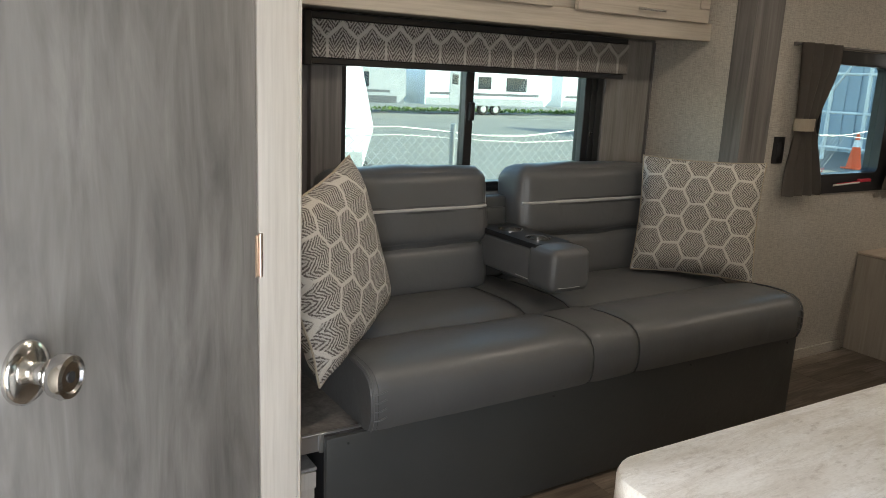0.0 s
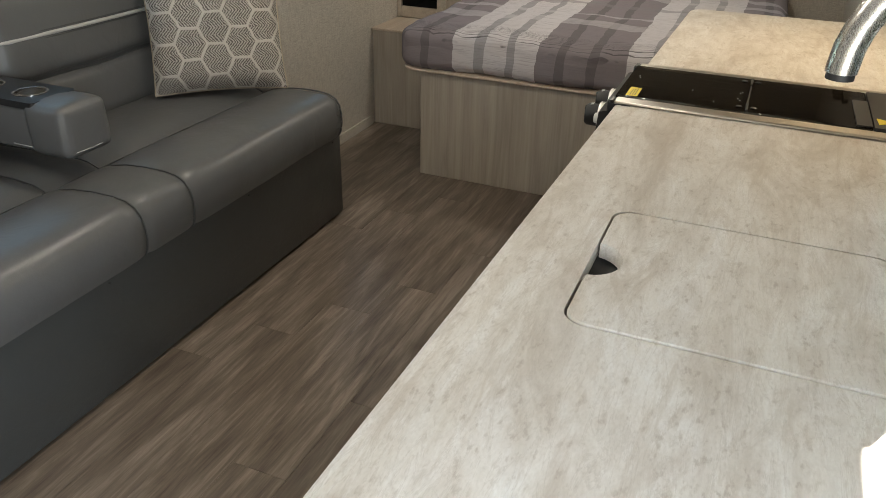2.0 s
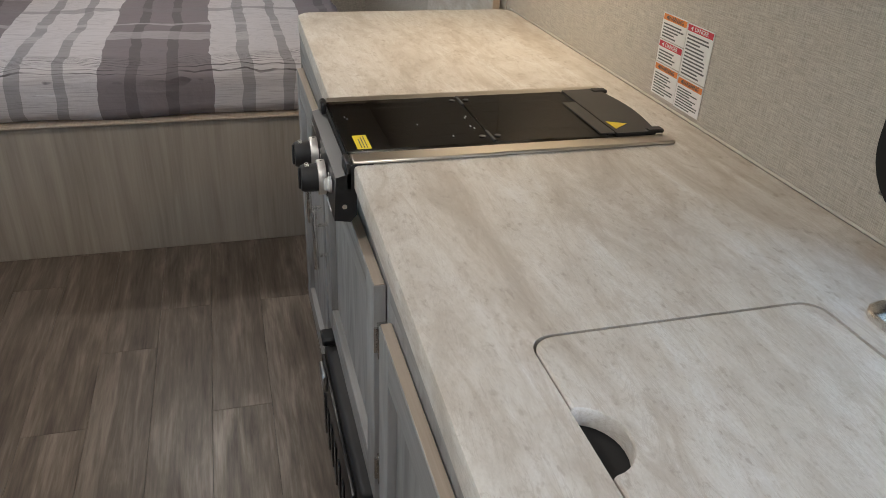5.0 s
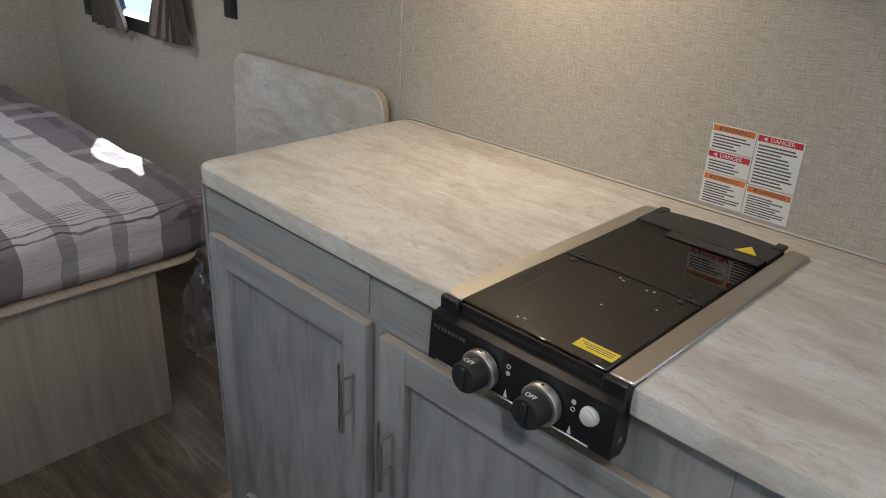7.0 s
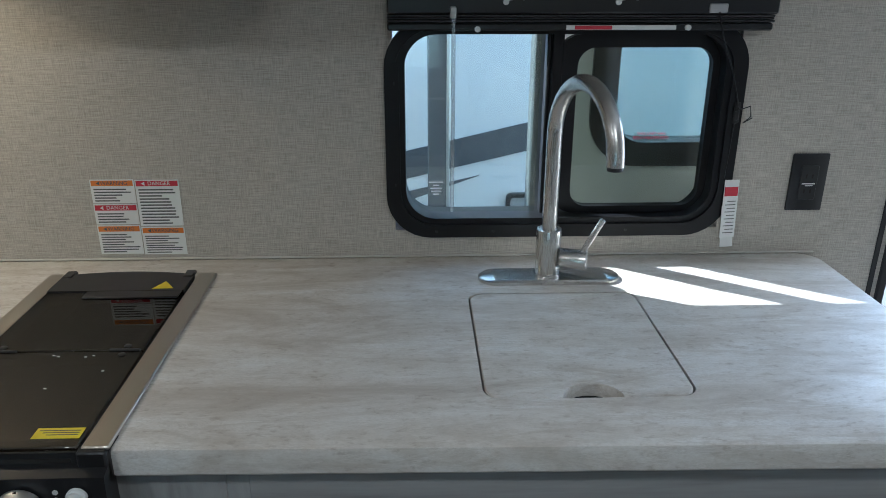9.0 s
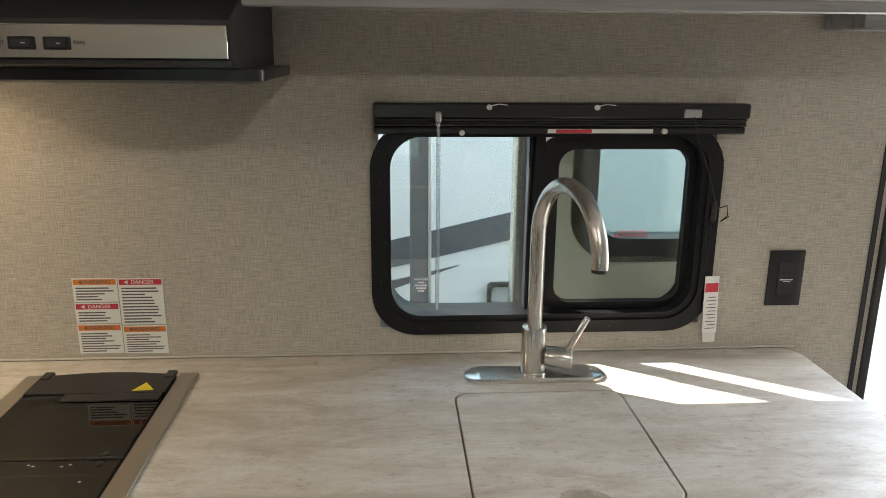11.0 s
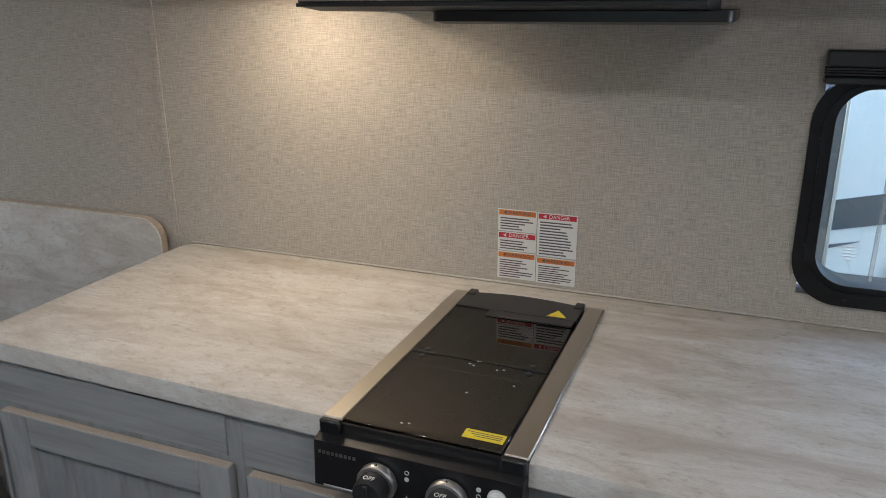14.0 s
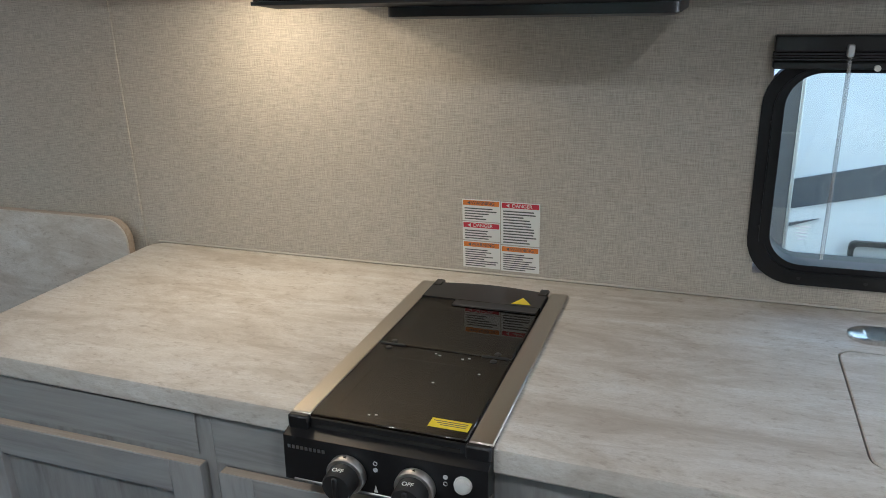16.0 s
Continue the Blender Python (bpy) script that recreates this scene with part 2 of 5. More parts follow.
def timber(name, colours, along="x", rough=0.5, shift=False, fine=1.0, bump=0.15, stretch=1.0, lines=0.45):
    m, nt, b = shader(name, rough, 0, 0.4)
    k = {"x": (stretch, 14, 14), "y": (14, stretch, 14), "z": (14, 14, stretch)}[along]
    v = spot(nt, k, shift=shift)
    wide = grain(nt, v, 1.6 * fine, 5, 0.6, 0.6)
    k2 = {"x": (2 * stretch, 60, 60), "y": (60, 2 * stretch, 60), "z": (60, 60, 2 * stretch)}[along]
    thin = grain(nt, spot(nt, k2, shift=shift), 2.2 * fine, 4, 0.6)
    both = calc(nt, "MULTIPLY_ADD", thin, lines, calc(nt, "MULTIPLY", wide, 1 - lines))
    c = ramp(nt, both, [(0.33, colours[0]), (0.5, colours[1]), (0.66, colours[2])])
    if shift:
        info = nt.nodes.new("ShaderNodeObjectInfo")
        c = blend(nt, calc(nt, "MULTIPLY_ADD", info.outputs["Random"], 0.3, 0.0), c, colours[0])
    paint(nt, b, c)
    nt.links.new(ramp(nt, both, [(0.3, min(1, rough * 1.2)), (0.7, rough * 0.85)]), b.inputs["Roughness"])
    relief(nt, b, thin, bump, 0.001)
    return m


def stone_top(name):
    """Pale laminate with soft streaks and small flecks along the counter."""
    m, nt, b = shader(name, 0.36, 0, 0.45)
    streak = grain(nt, spot(nt, (1.0, 4.0, 4.0)), 2.8, 10, 0.70, 0.9)
    wisp = grain(nt, spot(nt, (1.0, 4.2, 4.2)), 5.0, 9, 0.72, 1.0)
    vein = grain(nt, spot(nt, (1.0, 6.0, 6.0)), 7, 7, 0.7, 1.3)
    speck = grain(nt, spot(nt, (1, 2.0, 2.0)), 190, 3, 0.6)
    mottled = grain(nt, spot(nt, (1, 1.8, 1.8)), 15, 7, 0.68, 0.5)
    fleck = grain(nt, spot(nt, (1, 2.0, 2.0)), 62, 4, 0.6)
    c = ramp(nt, streak, [(0.32, (0.50, 0.452, 0.395)), (0.45, (0.645, 0.605, 0.552)), (0.54, (0.72, 0.69, 0.645)), (0.64, (0.78, 0.765, 0.74))])
    c = blend(nt, ramp(nt, mottled, [(0.44, 0.0), (0.68, 0.42)]), c, (0.49, 0.43, 0.365))
    c = blend(nt, ramp(nt, wisp, [(0.53, 0.0), (0.61, 0.38), (0.70, 0.12)]), c, (0.45, 0.385, 0.315))
    c = blend(nt, calc(nt, "MULTIPLY", ramp(nt, fleck, [(0.55, 0.0), (0.66, 0.55)]), ramp(nt, mottled, [(0.46, 0.15), (0.58, 1.0)])), c, (0.37, 0.315, 0.26))
    c = blend(nt, ramp(nt, vein, [(0.475, 0.0), (0.495, 0.34), (0.515, 0.0)]), c, (0.40, 0.35, 0.30))
    c = blend(nt, ramp(nt, speck, [(0.4, 0.0), (0.7, 0.26)]), c, (0.46, 0.42, 0.37))
    paint(nt, b, c)
    nt.links.new(ramp(nt, mottled, [(0.3, 0.48), (0.7, 0.62)]), b.inputs["Roughness"])
    relief(nt, b, fleck, 0.04, 0.0005)
    return m


def leather(name, colour):
    m, nt, b = shader(name, 0.46, 0, 0.42)
    v = spot(nt)
    pores = nt.nodes.new("ShaderNodeTexVoronoi")
    pores.inputs["Scale"].default_value = 420
    nt.links.new(v, pores.inputs["Vector"])
    big = grain(nt, v, 5, 4)
    paint(nt, b, blend(nt, big, tuple(c * 0.85 for c in colour), tuple(c * 1.15 for c in colour)))
    nt.links.new(ramp(nt, big, [(0.3, 0.31), (0.7, 0.42)]), b.inputs["Roughness"])
    crease = grain(nt, v, 16, 3, 0.5, 1.4)
    relief(nt, b, calc(nt, "MULTIPLY_ADD", crease, 4.0, calc(nt, "MULTIPLY_ADD", pores.outputs["Distance"], 0.4, grain(nt, v, 60, 3))), 0.16, 0.0016)
    return m


def brushed(name, colour, along="x", rough=0.3):
    m, nt, b = shader(name, rough, 1.0)
    k = {"x": (1, 90, 90), "y": (90, 1, 90), "z": (90, 90, 1)}[along]
    lines = grain(nt, spot(nt, k), 30, 3)
    paint(nt, b, blend(nt, lines, tuple(c * 0.93 for c in colour), colour))
    nt.links.new(ramp(nt, lines, [(0.3, rough * 0.9), (0.7, rough * 1.1)]), b.inputs["Roughness"])
    relief(nt, b, lines, 0.03, 0.0003)
    return m


def honeycomb(name, cell, squash, light, dark, plane="xy", rise=0.0):
    """Woven cloth with pale hexagon outlines on a chevron ground."""
    m, nt, b = shader(name, 0.9, 0, 0.15)
    t = nt.nodes.new("ShaderNodeTexCoord")
    sep = nt.nodes.new("ShaderNodeSeparateXYZ")
    nt.links.new(t.outputs["Object"], sep.inputs[0])
    wob = grain(nt, spot(nt), 25, 2)
    u = calc(nt, "MULTIPLY_ADD", sep.outputs["XYZ".index(plane[0].upper())], 1 / cell, calc(nt, "MULTIPLY", wob, 0.12))
    v = calc(nt, "MULTIPLY_ADD", sep.outputs["XYZ".index(plane[1].upper())], 1 / (cell * squash), calc(nt, "MULTIPLY_ADD", wob, 0.12, rise / (cell * squash)))
    s3 = math.sqrt(3)

    def local(du, dv):
        a = calc(nt, "SUBTRACT", calc(nt, "FLOORED_MODULO", calc(nt, "ADD", u, du), 1.0), 0.5)
        c = calc(nt, "SUBTRACT", calc(nt, "FLOORED_MODULO", calc(nt, "ADD", v, dv), s3), s3 / 2)
        a, c = calc(nt, "ABSOLUTE", a), calc(nt, "ABSOLUTE", c)
        return calc(nt, "MAXIMUM", a, calc(nt, "MULTIPLY_ADD", c, s3 / 2, calc(nt, "MULTIPLY", a, 0.5)))

    edge = calc(nt, "MINIMUM", local(0, 0), local(0.5, s3 / 2))
    line = ramp(nt, edge, [(0.447, 0.0), (0.464, 1.0)])
    zig = calc(nt, "PINGPONG", calc(nt, "MULTIPLY", u, 2.0), 0.5)
    rows = calc(nt, "SINE", calc(nt, "MULTIPLY", calc(nt, "MULTIPLY_ADD", zig, 0.5, v), 62.0))
    broken = grain(nt, spot(nt), 240, 2)
    thread = ramp(nt, calc(nt, "MULTIPLY_ADD", rows, 0.24, calc(nt, "MULTIPLY", broken, 1.15)), [(0.40, 0.0), (0.72, 1.0)])
    c = blend(nt, calc(nt, "MULTIPLY", thread, 0.9), dark, tuple(x * 0.9 for x in light))
    c = blend(nt, line, c, light)
    paint(nt, b, c)
    relief(nt, b, calc(nt, "ADD", line, calc(nt, "MULTIPLY_ADD", thread, 0.6, broken)), 0.5, 0.003)
    return m


def plaid(name):
    """Mattress cover: mauve and pale bands along it, pale and threaded bands across, wavy dark threads round the foot edge."""
    m, nt, b = shader(name, 0.85, 0, 0.2)
    t = nt.nodes.new("ShaderNodeTexCoord")
    sep = nt.nodes.new("ShaderNodeSeparateXYZ")
    nt.links.new(t.outputs["Object"], sep.inputs[0])
    wob = calc(nt, "MULTIPLY", calc(nt, "SUBTRACT", grain(nt, spot(nt), 5, 3), 0.5), 0.05)
    wx, wy = calc(nt, "ADD", sep.outputs[0], wob), calc(nt, "ADD", sep.outputs[1], wob)

    def bands(at, start, length, stops):
        return ramp(nt, calc(nt, "DIVIDE", calc(nt, "FLOORED_MODULO", calc(nt, "SUBTRACT", at, start), length), length), [(a / length, c) for a, c in stops], True)

    pale, mauve = (0.56, 0.53, 0.545), (0.225, 0.198, 0.21)
    base = bands(wy, 0.485, 0.705, [(0.0, pale), (0.095, (0.33, 0.315, 0.325)), (0.13, pale), (0.225, (0.33, 0.315, 0.325)), (0.265, pale), (0.36, mauve), (0.465, (0.15, 0.133, 0.14)), (0.50, mauve), (0.585, (0.15, 0.133, 0.14)), (0.62, mauve)])
    over = bands(wx, 2.6, 2.1, [(0.0, 0.0), (0.43, 0.7), (0.535, 0.0), (0.655, 0.75), (0.69, 0.0), (0.90, -0.0), (1.15, 0.7), (1.22, 0.0), (1.33, 0.7), (1.39, 0.0), (1.75, 0.7), (1.85, 0.0)])
    c = blend(nt, calc(nt, "MULTIPLY", over, 0.6), base, pale)
    shade = bands(wx, 2.6, 2.1, [(0.0, 0.0), (0.9, 0.55), (0.965, 0.0), (1.6, 0.5), (1.67, 0.0)])
    c = blend(nt, shade, c, (0.22, 0.205, 0.215))
    # wavy threads along the foot edge
    q = calc(nt, "MULTIPLY_ADD", sep.outputs[2], -0.3, sep.outputs[0])
    wave = calc(nt, "MULTIPLY", calc(nt, "SUBTRACT", grain(nt, spot(nt, (1.2, 1, 1.2)), 9, 2), 0.5), 0.016)
    line = ramp(nt, calc(nt, "SINE", calc(nt, "MULTIPLY", calc(nt, "ADD", q, wave), 2 * math.pi / 0.0135)), [(0.55, 0.0), (0.85, 1.0)])
    zone = calc(nt, "MULTIPLY", ramp(nt, calc(nt, "DIVIDE", calc(nt, "SUBTRACT", q, 2.4), 0.4), [(0.2, 0.0), (0.24, 1.0), (0.58, 1.0), (0.67, 0.0)]), ramp(nt, sep.outputs[2], [(0.585, 0.0), (0.61, 1.0)]))
    broken = ramp(nt, grain(nt, spot(nt, (2, 1, 2)), 9, 2), [(0.35, 0.25), (0.55, 1.0)])
    c = blend(nt, calc(nt, "MULTIPLY", calc(nt, "MULTIPLY", line, zone), calc(nt, "MULTIPLY", broken, 0.85)), c, (0.075, 0.065, 0.07))
    # fine weave lines on the end
    weave = grain(nt, spot(nt, (40, 1.5, 60)), 5, 3)
    c = blend(nt, ramp(nt, weave, [(0.5, 0.0), (0.72, 0.45)]), c, (0.16, 0.145, 0.15))
    paint(nt, b, c)
    folds = grain(nt, spot(nt, (1, 0.6, 1.6)), 7, 4, 0.5, 1.0)
    relief(nt, b, calc(nt, "MULTIPLY_ADD", folds, 2.2, calc(nt, "MULTIPLY_ADD", grain(nt, spot(nt), 26, 4), 0.5, calc(nt, "MULTIPLY", grain(nt, spot(nt), 300, 2), 0.1))), 0.5, 0.008)
    return m


def window_glass(name, tint=(0.92, 0.97, 0.98), mirror=0.08):
    m, nt, b = shader(name)
    nt.nodes.remove(b)
    clear, shine, mix = nt.nodes.new("ShaderNodeBsdfTransparent"), nt.nodes.new("ShaderNodeBsdfGlossy"), nt.nodes.new("ShaderNodeMixShader")
    clear.inputs[0].default_value = (*tint, 1)
    shine.inputs["Roughness"].default_value = 0.02 if mirror < 0.3 else 0.12
    mix.inputs[0].default_value = mirror
    nt.links.new(clear.outputs[0], mix.inputs[1])
    nt.links.new(shine.outputs[0], mix.inputs[2])
    nt.links.new(mix.outputs[0], nt.nodes["Material Output"].inputs[0])
    return m


WALL = linen("linen_wall", (0.625, 0.58, 0.511), (0.345, 0.315, 0.271))
TOP = stone_top("pale_stone_laminate")
CAB = timber("grey_washed_wood", ((0.235, 0.229, 0.219), (0.335, 0.331, 0.322), (0.40, 0.397, 0.39)), "z", 0.5, fine=0.8, lines=0.22, stretch=3.0)
CABX = timber("grey_washed_wood_level", ((0.225, 0.219, 0.209), (0.33, 0.326, 0.317), (0.395, 0.392, 0.385)), "x", 0.5, lines=0.3, stretch=1.4)
RAW_EDGE = timber("tan_cut_edge", ((0.38, 0.31, 0.24), (0.47, 0.39, 0.31), (0.54, 0.46, 0.38)), "x", 0.6)
BEDWOOD = timber("bleached_oak_panel", ((0.28, 0.245, 0.205), (0.355, 0.315, 0.268), (0.415, 0.372, 0.32)), "z", 0.55, fine=0.9, lines=0.3)
CREAM = timber("cream_cabinet_wood", ((0.40, 0.345, 0.28), (0.49, 0.43, 0.355), (0.55, 0.49, 0.41)), "x", 0.5)
DARKWOOD = timber("dark_grey_wood", ((0.10, 0.093, 0.088), (0.165, 0.152, 0.142), (0.225, 0.21, 0.197)), "z", 0.6, fine=0.8, lines=0.3)
PLANK = timber("vinyl_plank", ((0.072, 0.055, 0.042), (0.158, 0.127, 0.10), (0.30, 0.25, 0.205)), "x", 0.35, True, 0.85, stretch=2.0, lines=0.36)
SUBFLOOR = plain("dark_joint", (0.03, 0.026, 0.023), 0.8)
CEILING = plain("white_ceiling_panel", (0.74, 0.72, 0.68), 0.6)
CASING = timber("pale_casing", ((0.50, 0.46, 0.41), (0.58, 0.54, 0.485), (0.64, 0.60, 0.545)), "z", 0.5)
LEATHER = leather("charcoal_leather", (0.098, 0.099, 0.10))
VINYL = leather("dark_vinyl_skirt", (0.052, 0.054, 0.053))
PIPING = plain("pale_piping", (0.42, 0.41, 0.40), 0.6)
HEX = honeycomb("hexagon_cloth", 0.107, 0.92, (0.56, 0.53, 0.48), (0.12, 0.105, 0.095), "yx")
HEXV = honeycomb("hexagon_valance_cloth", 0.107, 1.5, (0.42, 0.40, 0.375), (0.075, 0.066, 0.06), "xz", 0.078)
PLAID = plaid("plaid_bedspread")
CURTAIN = plain("taupe_curtain_cloth", (0.155, 0.135, 0.115), 0.9, vary=0.2, scale=60, bump=0.3)
WEAVE = plain("woven_band", (0.36, 0.31, 0.24), 0.9, vary=0.5, scale=40, bump=0.5)
BLACK = plain("black_plastic", (0.014, 0.014, 0.015), 0.32, vary=0.2)
FRAMEBLACK = plain("black_window_frame", (0.008, 0.008, 0.009), 0.42, spec=0.3, vary=0.2)
BLACKMAT = plain("matt_black_metal", (0.02, 0.02, 0.021), 0.55, vary=0.2)
# near-black for painted-in shade of cubbies, bay and slots, and for knob pointers
SHADE_AND_MARK = plain("shade_and_mark_black", (0.02, 0.018, 0.016), 0.9)
STEEL = brushed("brushed_steel_x", (0.66, 0.64, 0.61), "x", 0.2)
STEELY = brushed("brushed_steel_y", (0.60, 0.56, 0.50), "y", 0.32)
NICKEL = brushed("brushed_nickel", (0.66, 0.64, 0.61), "z", 0.27)
CHROME = plain("satin_chrome", (0.66, 0.65, 0.63), 0.16, 1.0, vary=0.04)
ALU = plain("aluminium_trim", (0.55, 0.55, 0.55), 0.4, 1.0, vary=0.08)
WHITE = plain("white_plastic", (0.72, 0.72, 0.70), 0.4, vary=0.04)
PAPER = plain("white_paper", (0.78, 0.78, 0.76), 0.6, vary=0.03)
INK = plain("grey_print", (0.12, 0.12, 0.12), 0.7)
RED = plain("red_print", (0.55, 0.035, 0.06), 0.5, vary=0.05)
ORANGE = plain("orange_print", (0.72, 0.22, 0.04), 0.5, vary=0.05)
YELLOW = plain("yellow_print", (0.85, 0.68, 0.02), 0.45, vary=0.04)
PANE = window_glass("clear_pane", (0.93, 0.96, 0.90))
TINTED = window_glass("tinted_pane", (0.64, 0.73, 0.70), 0.06)
SMOKED = window_glass("smoked_glass_lid", (0.25, 0.225, 0.19), 0.12)
SCREENED = window_glass("insect_screened_pane", (0.81, 0.85, 0.79), 0.05)
MIRROR = plain("mirror", (0.82, 0.85, 0.84), 0.02, 1.0, vary=0.0, bump=0.0)
GEL = plain("white_lamp_lens", (0.8, 0.78, 0.72), 0.4)
BAG = window_glass("clear_plastic_film", (0.82, 0.82, 0.82), 0.34)


# ---- the setting ----
H = 1.98
GALLEY_WIN = (0.235, 0.87, 0.965, 1.352)
BED_WIN = (3.42, 4.02, 0.95, 1.36)
solid("wall_galley", wall_along_x(-0.06, 0, -0.95, 4.62, -0.02, H, [GALLEY_WIN, BED_WIN, (-0.80, -0.125, -0.016, 1.86)]), WALL, "beige linen-textured wall behind the kitchen counter", "wall", kind="structure", smooth=False)
BUNK_WIN = (2.70, 3.34, 0.82, 1.41)
solid("wall_slide_side", wall_along_x(2.21, 2.27, -0.95, 4.62, -0.02, H, [BUNK_WIN, (0.14, 2.2, -0.016, 1.86)]), WALL, "beige linen-textured wall round the slide-out", "wall", kind="structure", smooth=False)
solid("wall_front", box(4.62, 4.68, -0.06, 2.27, -0.02, H, 0), WALL, "beige wall at the head of the bed", "wall", kind="structure", smooth=False)
solid("wall_rear", box(-1.01, -0.95, -0.06, 2.27, -0.02, H, 0), WALL, "beige wall beside the entry", "wall", kind="structure", smooth=False)
solid("ceiling", box(-1.01, 4.68, -0.06, 2.27, H, H + 0.05, 0), CEILING, "white panelled ceiling", "ceiling", kind="structure", smooth=False)
# bathroom partition with its door
solid("wall_bathroom_front", wall_along_x(1.50, 1.54, -0.95, 0.012, -0.003, H, [(-0.672, 0.0035, 0.001, 1.9)]), WALL, "beige partition in front of the bathroom", "wall", kind="structure", smooth=False)
solid("wall_bathroom_side", box(0.03, 0.067, 1.545, 2.21, 0, H, 0), WALL, "beige partition beside the sofa", "wall", kind="structure", smooth=False)
solid("trim_bathroom", join(box(0.002, 0.0765, 1.492, 1.544, 0, H, 0.004, 2), box(0.077, 0.087, 1.50, 1.544, 0, H, 0.003)), CASING, "pale wood-grain casing of the bathroom door", "door casing", kind="structure")
# slide-out shell
solid("wall_slide_back", wall_along_x(2.69, 2.74, 0.1, 2.24, 0.0, 1.9, [(0.68, 1.90, 0.80, 1.40)]), DARKWOOD, "grey wood-grain panel behind the sofa", "wall", kind="structure", smooth=False)
solid("wall_slide_end_front", box(2.2, 2.24, 2.27, 2.69, 0.0, 1.9, 0), WALL, "beige end wall of the slide-out", "wall", kind="structure", smooth=False)
solid("wall_slide_end_rear", box(0.1, 0.14, 2.27, 2.69, 0.0, 1.9, 0), WALL, "beige end wall of the slide-out", "wall", kind="structure", smooth=False)
solid("ceiling_slide", box(0.1, 2.24, 2.27, 2.74, 1.86, 1.9, 0), CEILING, "white ceiling of the slide-out", "ceiling", kind="structure", smooth=False)
solid("trim_slide_front", box(2.203, 2.378, 2.186, 2.209, 0, 1.93, 0.004, 2), DARKWOOD, "dark grey wood fascia beside the slide-out", "trim", kind="structure")
solid("trim_slide_bead", box(2.196, 2.2022, 2.18, 2.275, 0, 1.9, 0.002), DARKWOOD, "dark wood edge at the slide-out corner", "trim", kind="structure")
solid("trim_slide_corner", rod((2.192, 2.683, 0.35), (2.192, 2.683, 1.43), 0.005, 8), DARKWOOD, "dark corner bead in the slide-out", "trim", kind="structure")
solid("trim_galley_seam", box(2.278, 2.296, 0.0, 0.004, 0, H, 0.001), WALL, "beige batten over the wall seam", "trim", kind="structure")
solid("trim_entry", box(-0.108, -0.097, 0.0, 0.003, 0, H, 0.001), BLACKMAT, "thin dark seam beside the entry", "trim", kind="structure")
frame_bm = join(box(-0.135, -0.118, -0.075, 0.008, -0.02, 1.88, 0.003), box(-0.81, -0.793, -0.075, 0.008, -0.02, 1.88, 0.003), box(-0.793, -0.135, -0.075, 0.008, 1.855, 1.88, 0.003))
solid("trim_entry_frame", frame_bm, BLACKMAT, "black metal frame of the open entry", "door frame", kind="structure")
solid("baseboard", box(2.23, 3.2, 2.198, 2.209, 0, 0.05, 0.002), WALL, "low beige baseboard", "baseboard", kind="structure")
solid("floor_base", join(box(-0.95, 4.62, 0.0, 2.21, -0.05, -0.003, 0), box(0.14, 2.2, 2.21, 2.69, -0.05, -0.003, 0)), SUBFLOOR, "dark underlay below the planks", "floor", kind="structure", smooth=False)

# bathroom door, standing half open towards the entry; built flat along its own x and turned about the hinge
door = thing("door_1", label="half-open grey wood-grain bathroom door with round metal knob", category="door", kind="structure", m=pose(0.000, 1.492, 0, 0, 0, 229.6))
GREYDOOR = timber("grey_door_wood", ((0.145, 0.14, 0.139), (0.218, 0.211, 0.206), (0.30, 0.292, 0.285)), "z", 0.5, fine=0.55, lines=0.14, stretch=3.5)
leaf = part("door_leaf", box(0.0, 0.665, -0.032, 0.0, 0.01, 1.89, 0.003), GREYDOOR, door)
kx, kz = 0.603, 0.924
knob = skin([[(kx + r * math.cos(a), y, kz + r * math.sin(a)) for a in (2 * math.pi * k / 32 for k in range(32))]
             for r, y in ((0.034, 0.0), (0.034, 0.004), (0.031, 0.008), (0.021, 0.011), (0.012, 0.014), (0.0115, 0.024), (0.016, 0.029), (0.022, 0.037), (0.024, 0.046), (0.022, 0.053), (0.017, 0.0545), (0.015, 0.052))])
k = part("door_knob", knob, CHROME, leaf, "satin chrome round knob")
part("keyhole", rod((kx, 0.0515, kz), (kx, 0.0532, kz), 0.006, 12), BLACKMAT, k)
HINGE = brushed("hinge_metal", (0.62, 0.50, 0.42), "z", 0.3)
for hz in (0.30, 0.91, 1.60):
    part("hinge", join(rod((-0.004, 0.004, hz - 0.04), (-0.004, 0.004, hz + 0.04), 0.0045, 10), box(0.0, 0.012, 0.0, 0.002, hz - 0.038, hz + 0.038, 0.0005)), HINGE, leaf, "small coppery hinge")
# entry door, folded back against the outside of the wall
ed = thing("door_2", (0.21, -0.15, -0.05), "white entry door folded back outside the window", "door", kind="structure")
part("door_leaf", wall_along_x(-0.17, -0.125, -0.11, 0.556, -0.05, 1.83, [(0.0, 0.434, 1.10, 1.65)]), plain("white_door_skin", (0.66, 0.67, 0.66), 0.45, vary=0.04), ed)
dw = part("door_window", ring(rrect(-0.04, 0.476, 1.06, 1.69, 0.10, 8), rrect(0.010, 0.424, 1.11, 1.64, 0.06, 8), upright, -0.175, -0.112), BLACK, ed)
part("edge_trim", box(0.5565, 0.594, -0.172, -0.122, -0.05, 1.83, 0.004), plain("slate_door_edge", (0.10, 0.115, 0.125), 0.45), ed, "slate grey door edge")
g = part("pane", box(0.0, 0.434, -0.152, -0.148, 1.10, 1.65, 0), window_glass("rain_glass", (0.86, 0.9, 0.9), 0.06), dw)
g.visible_shadow = False

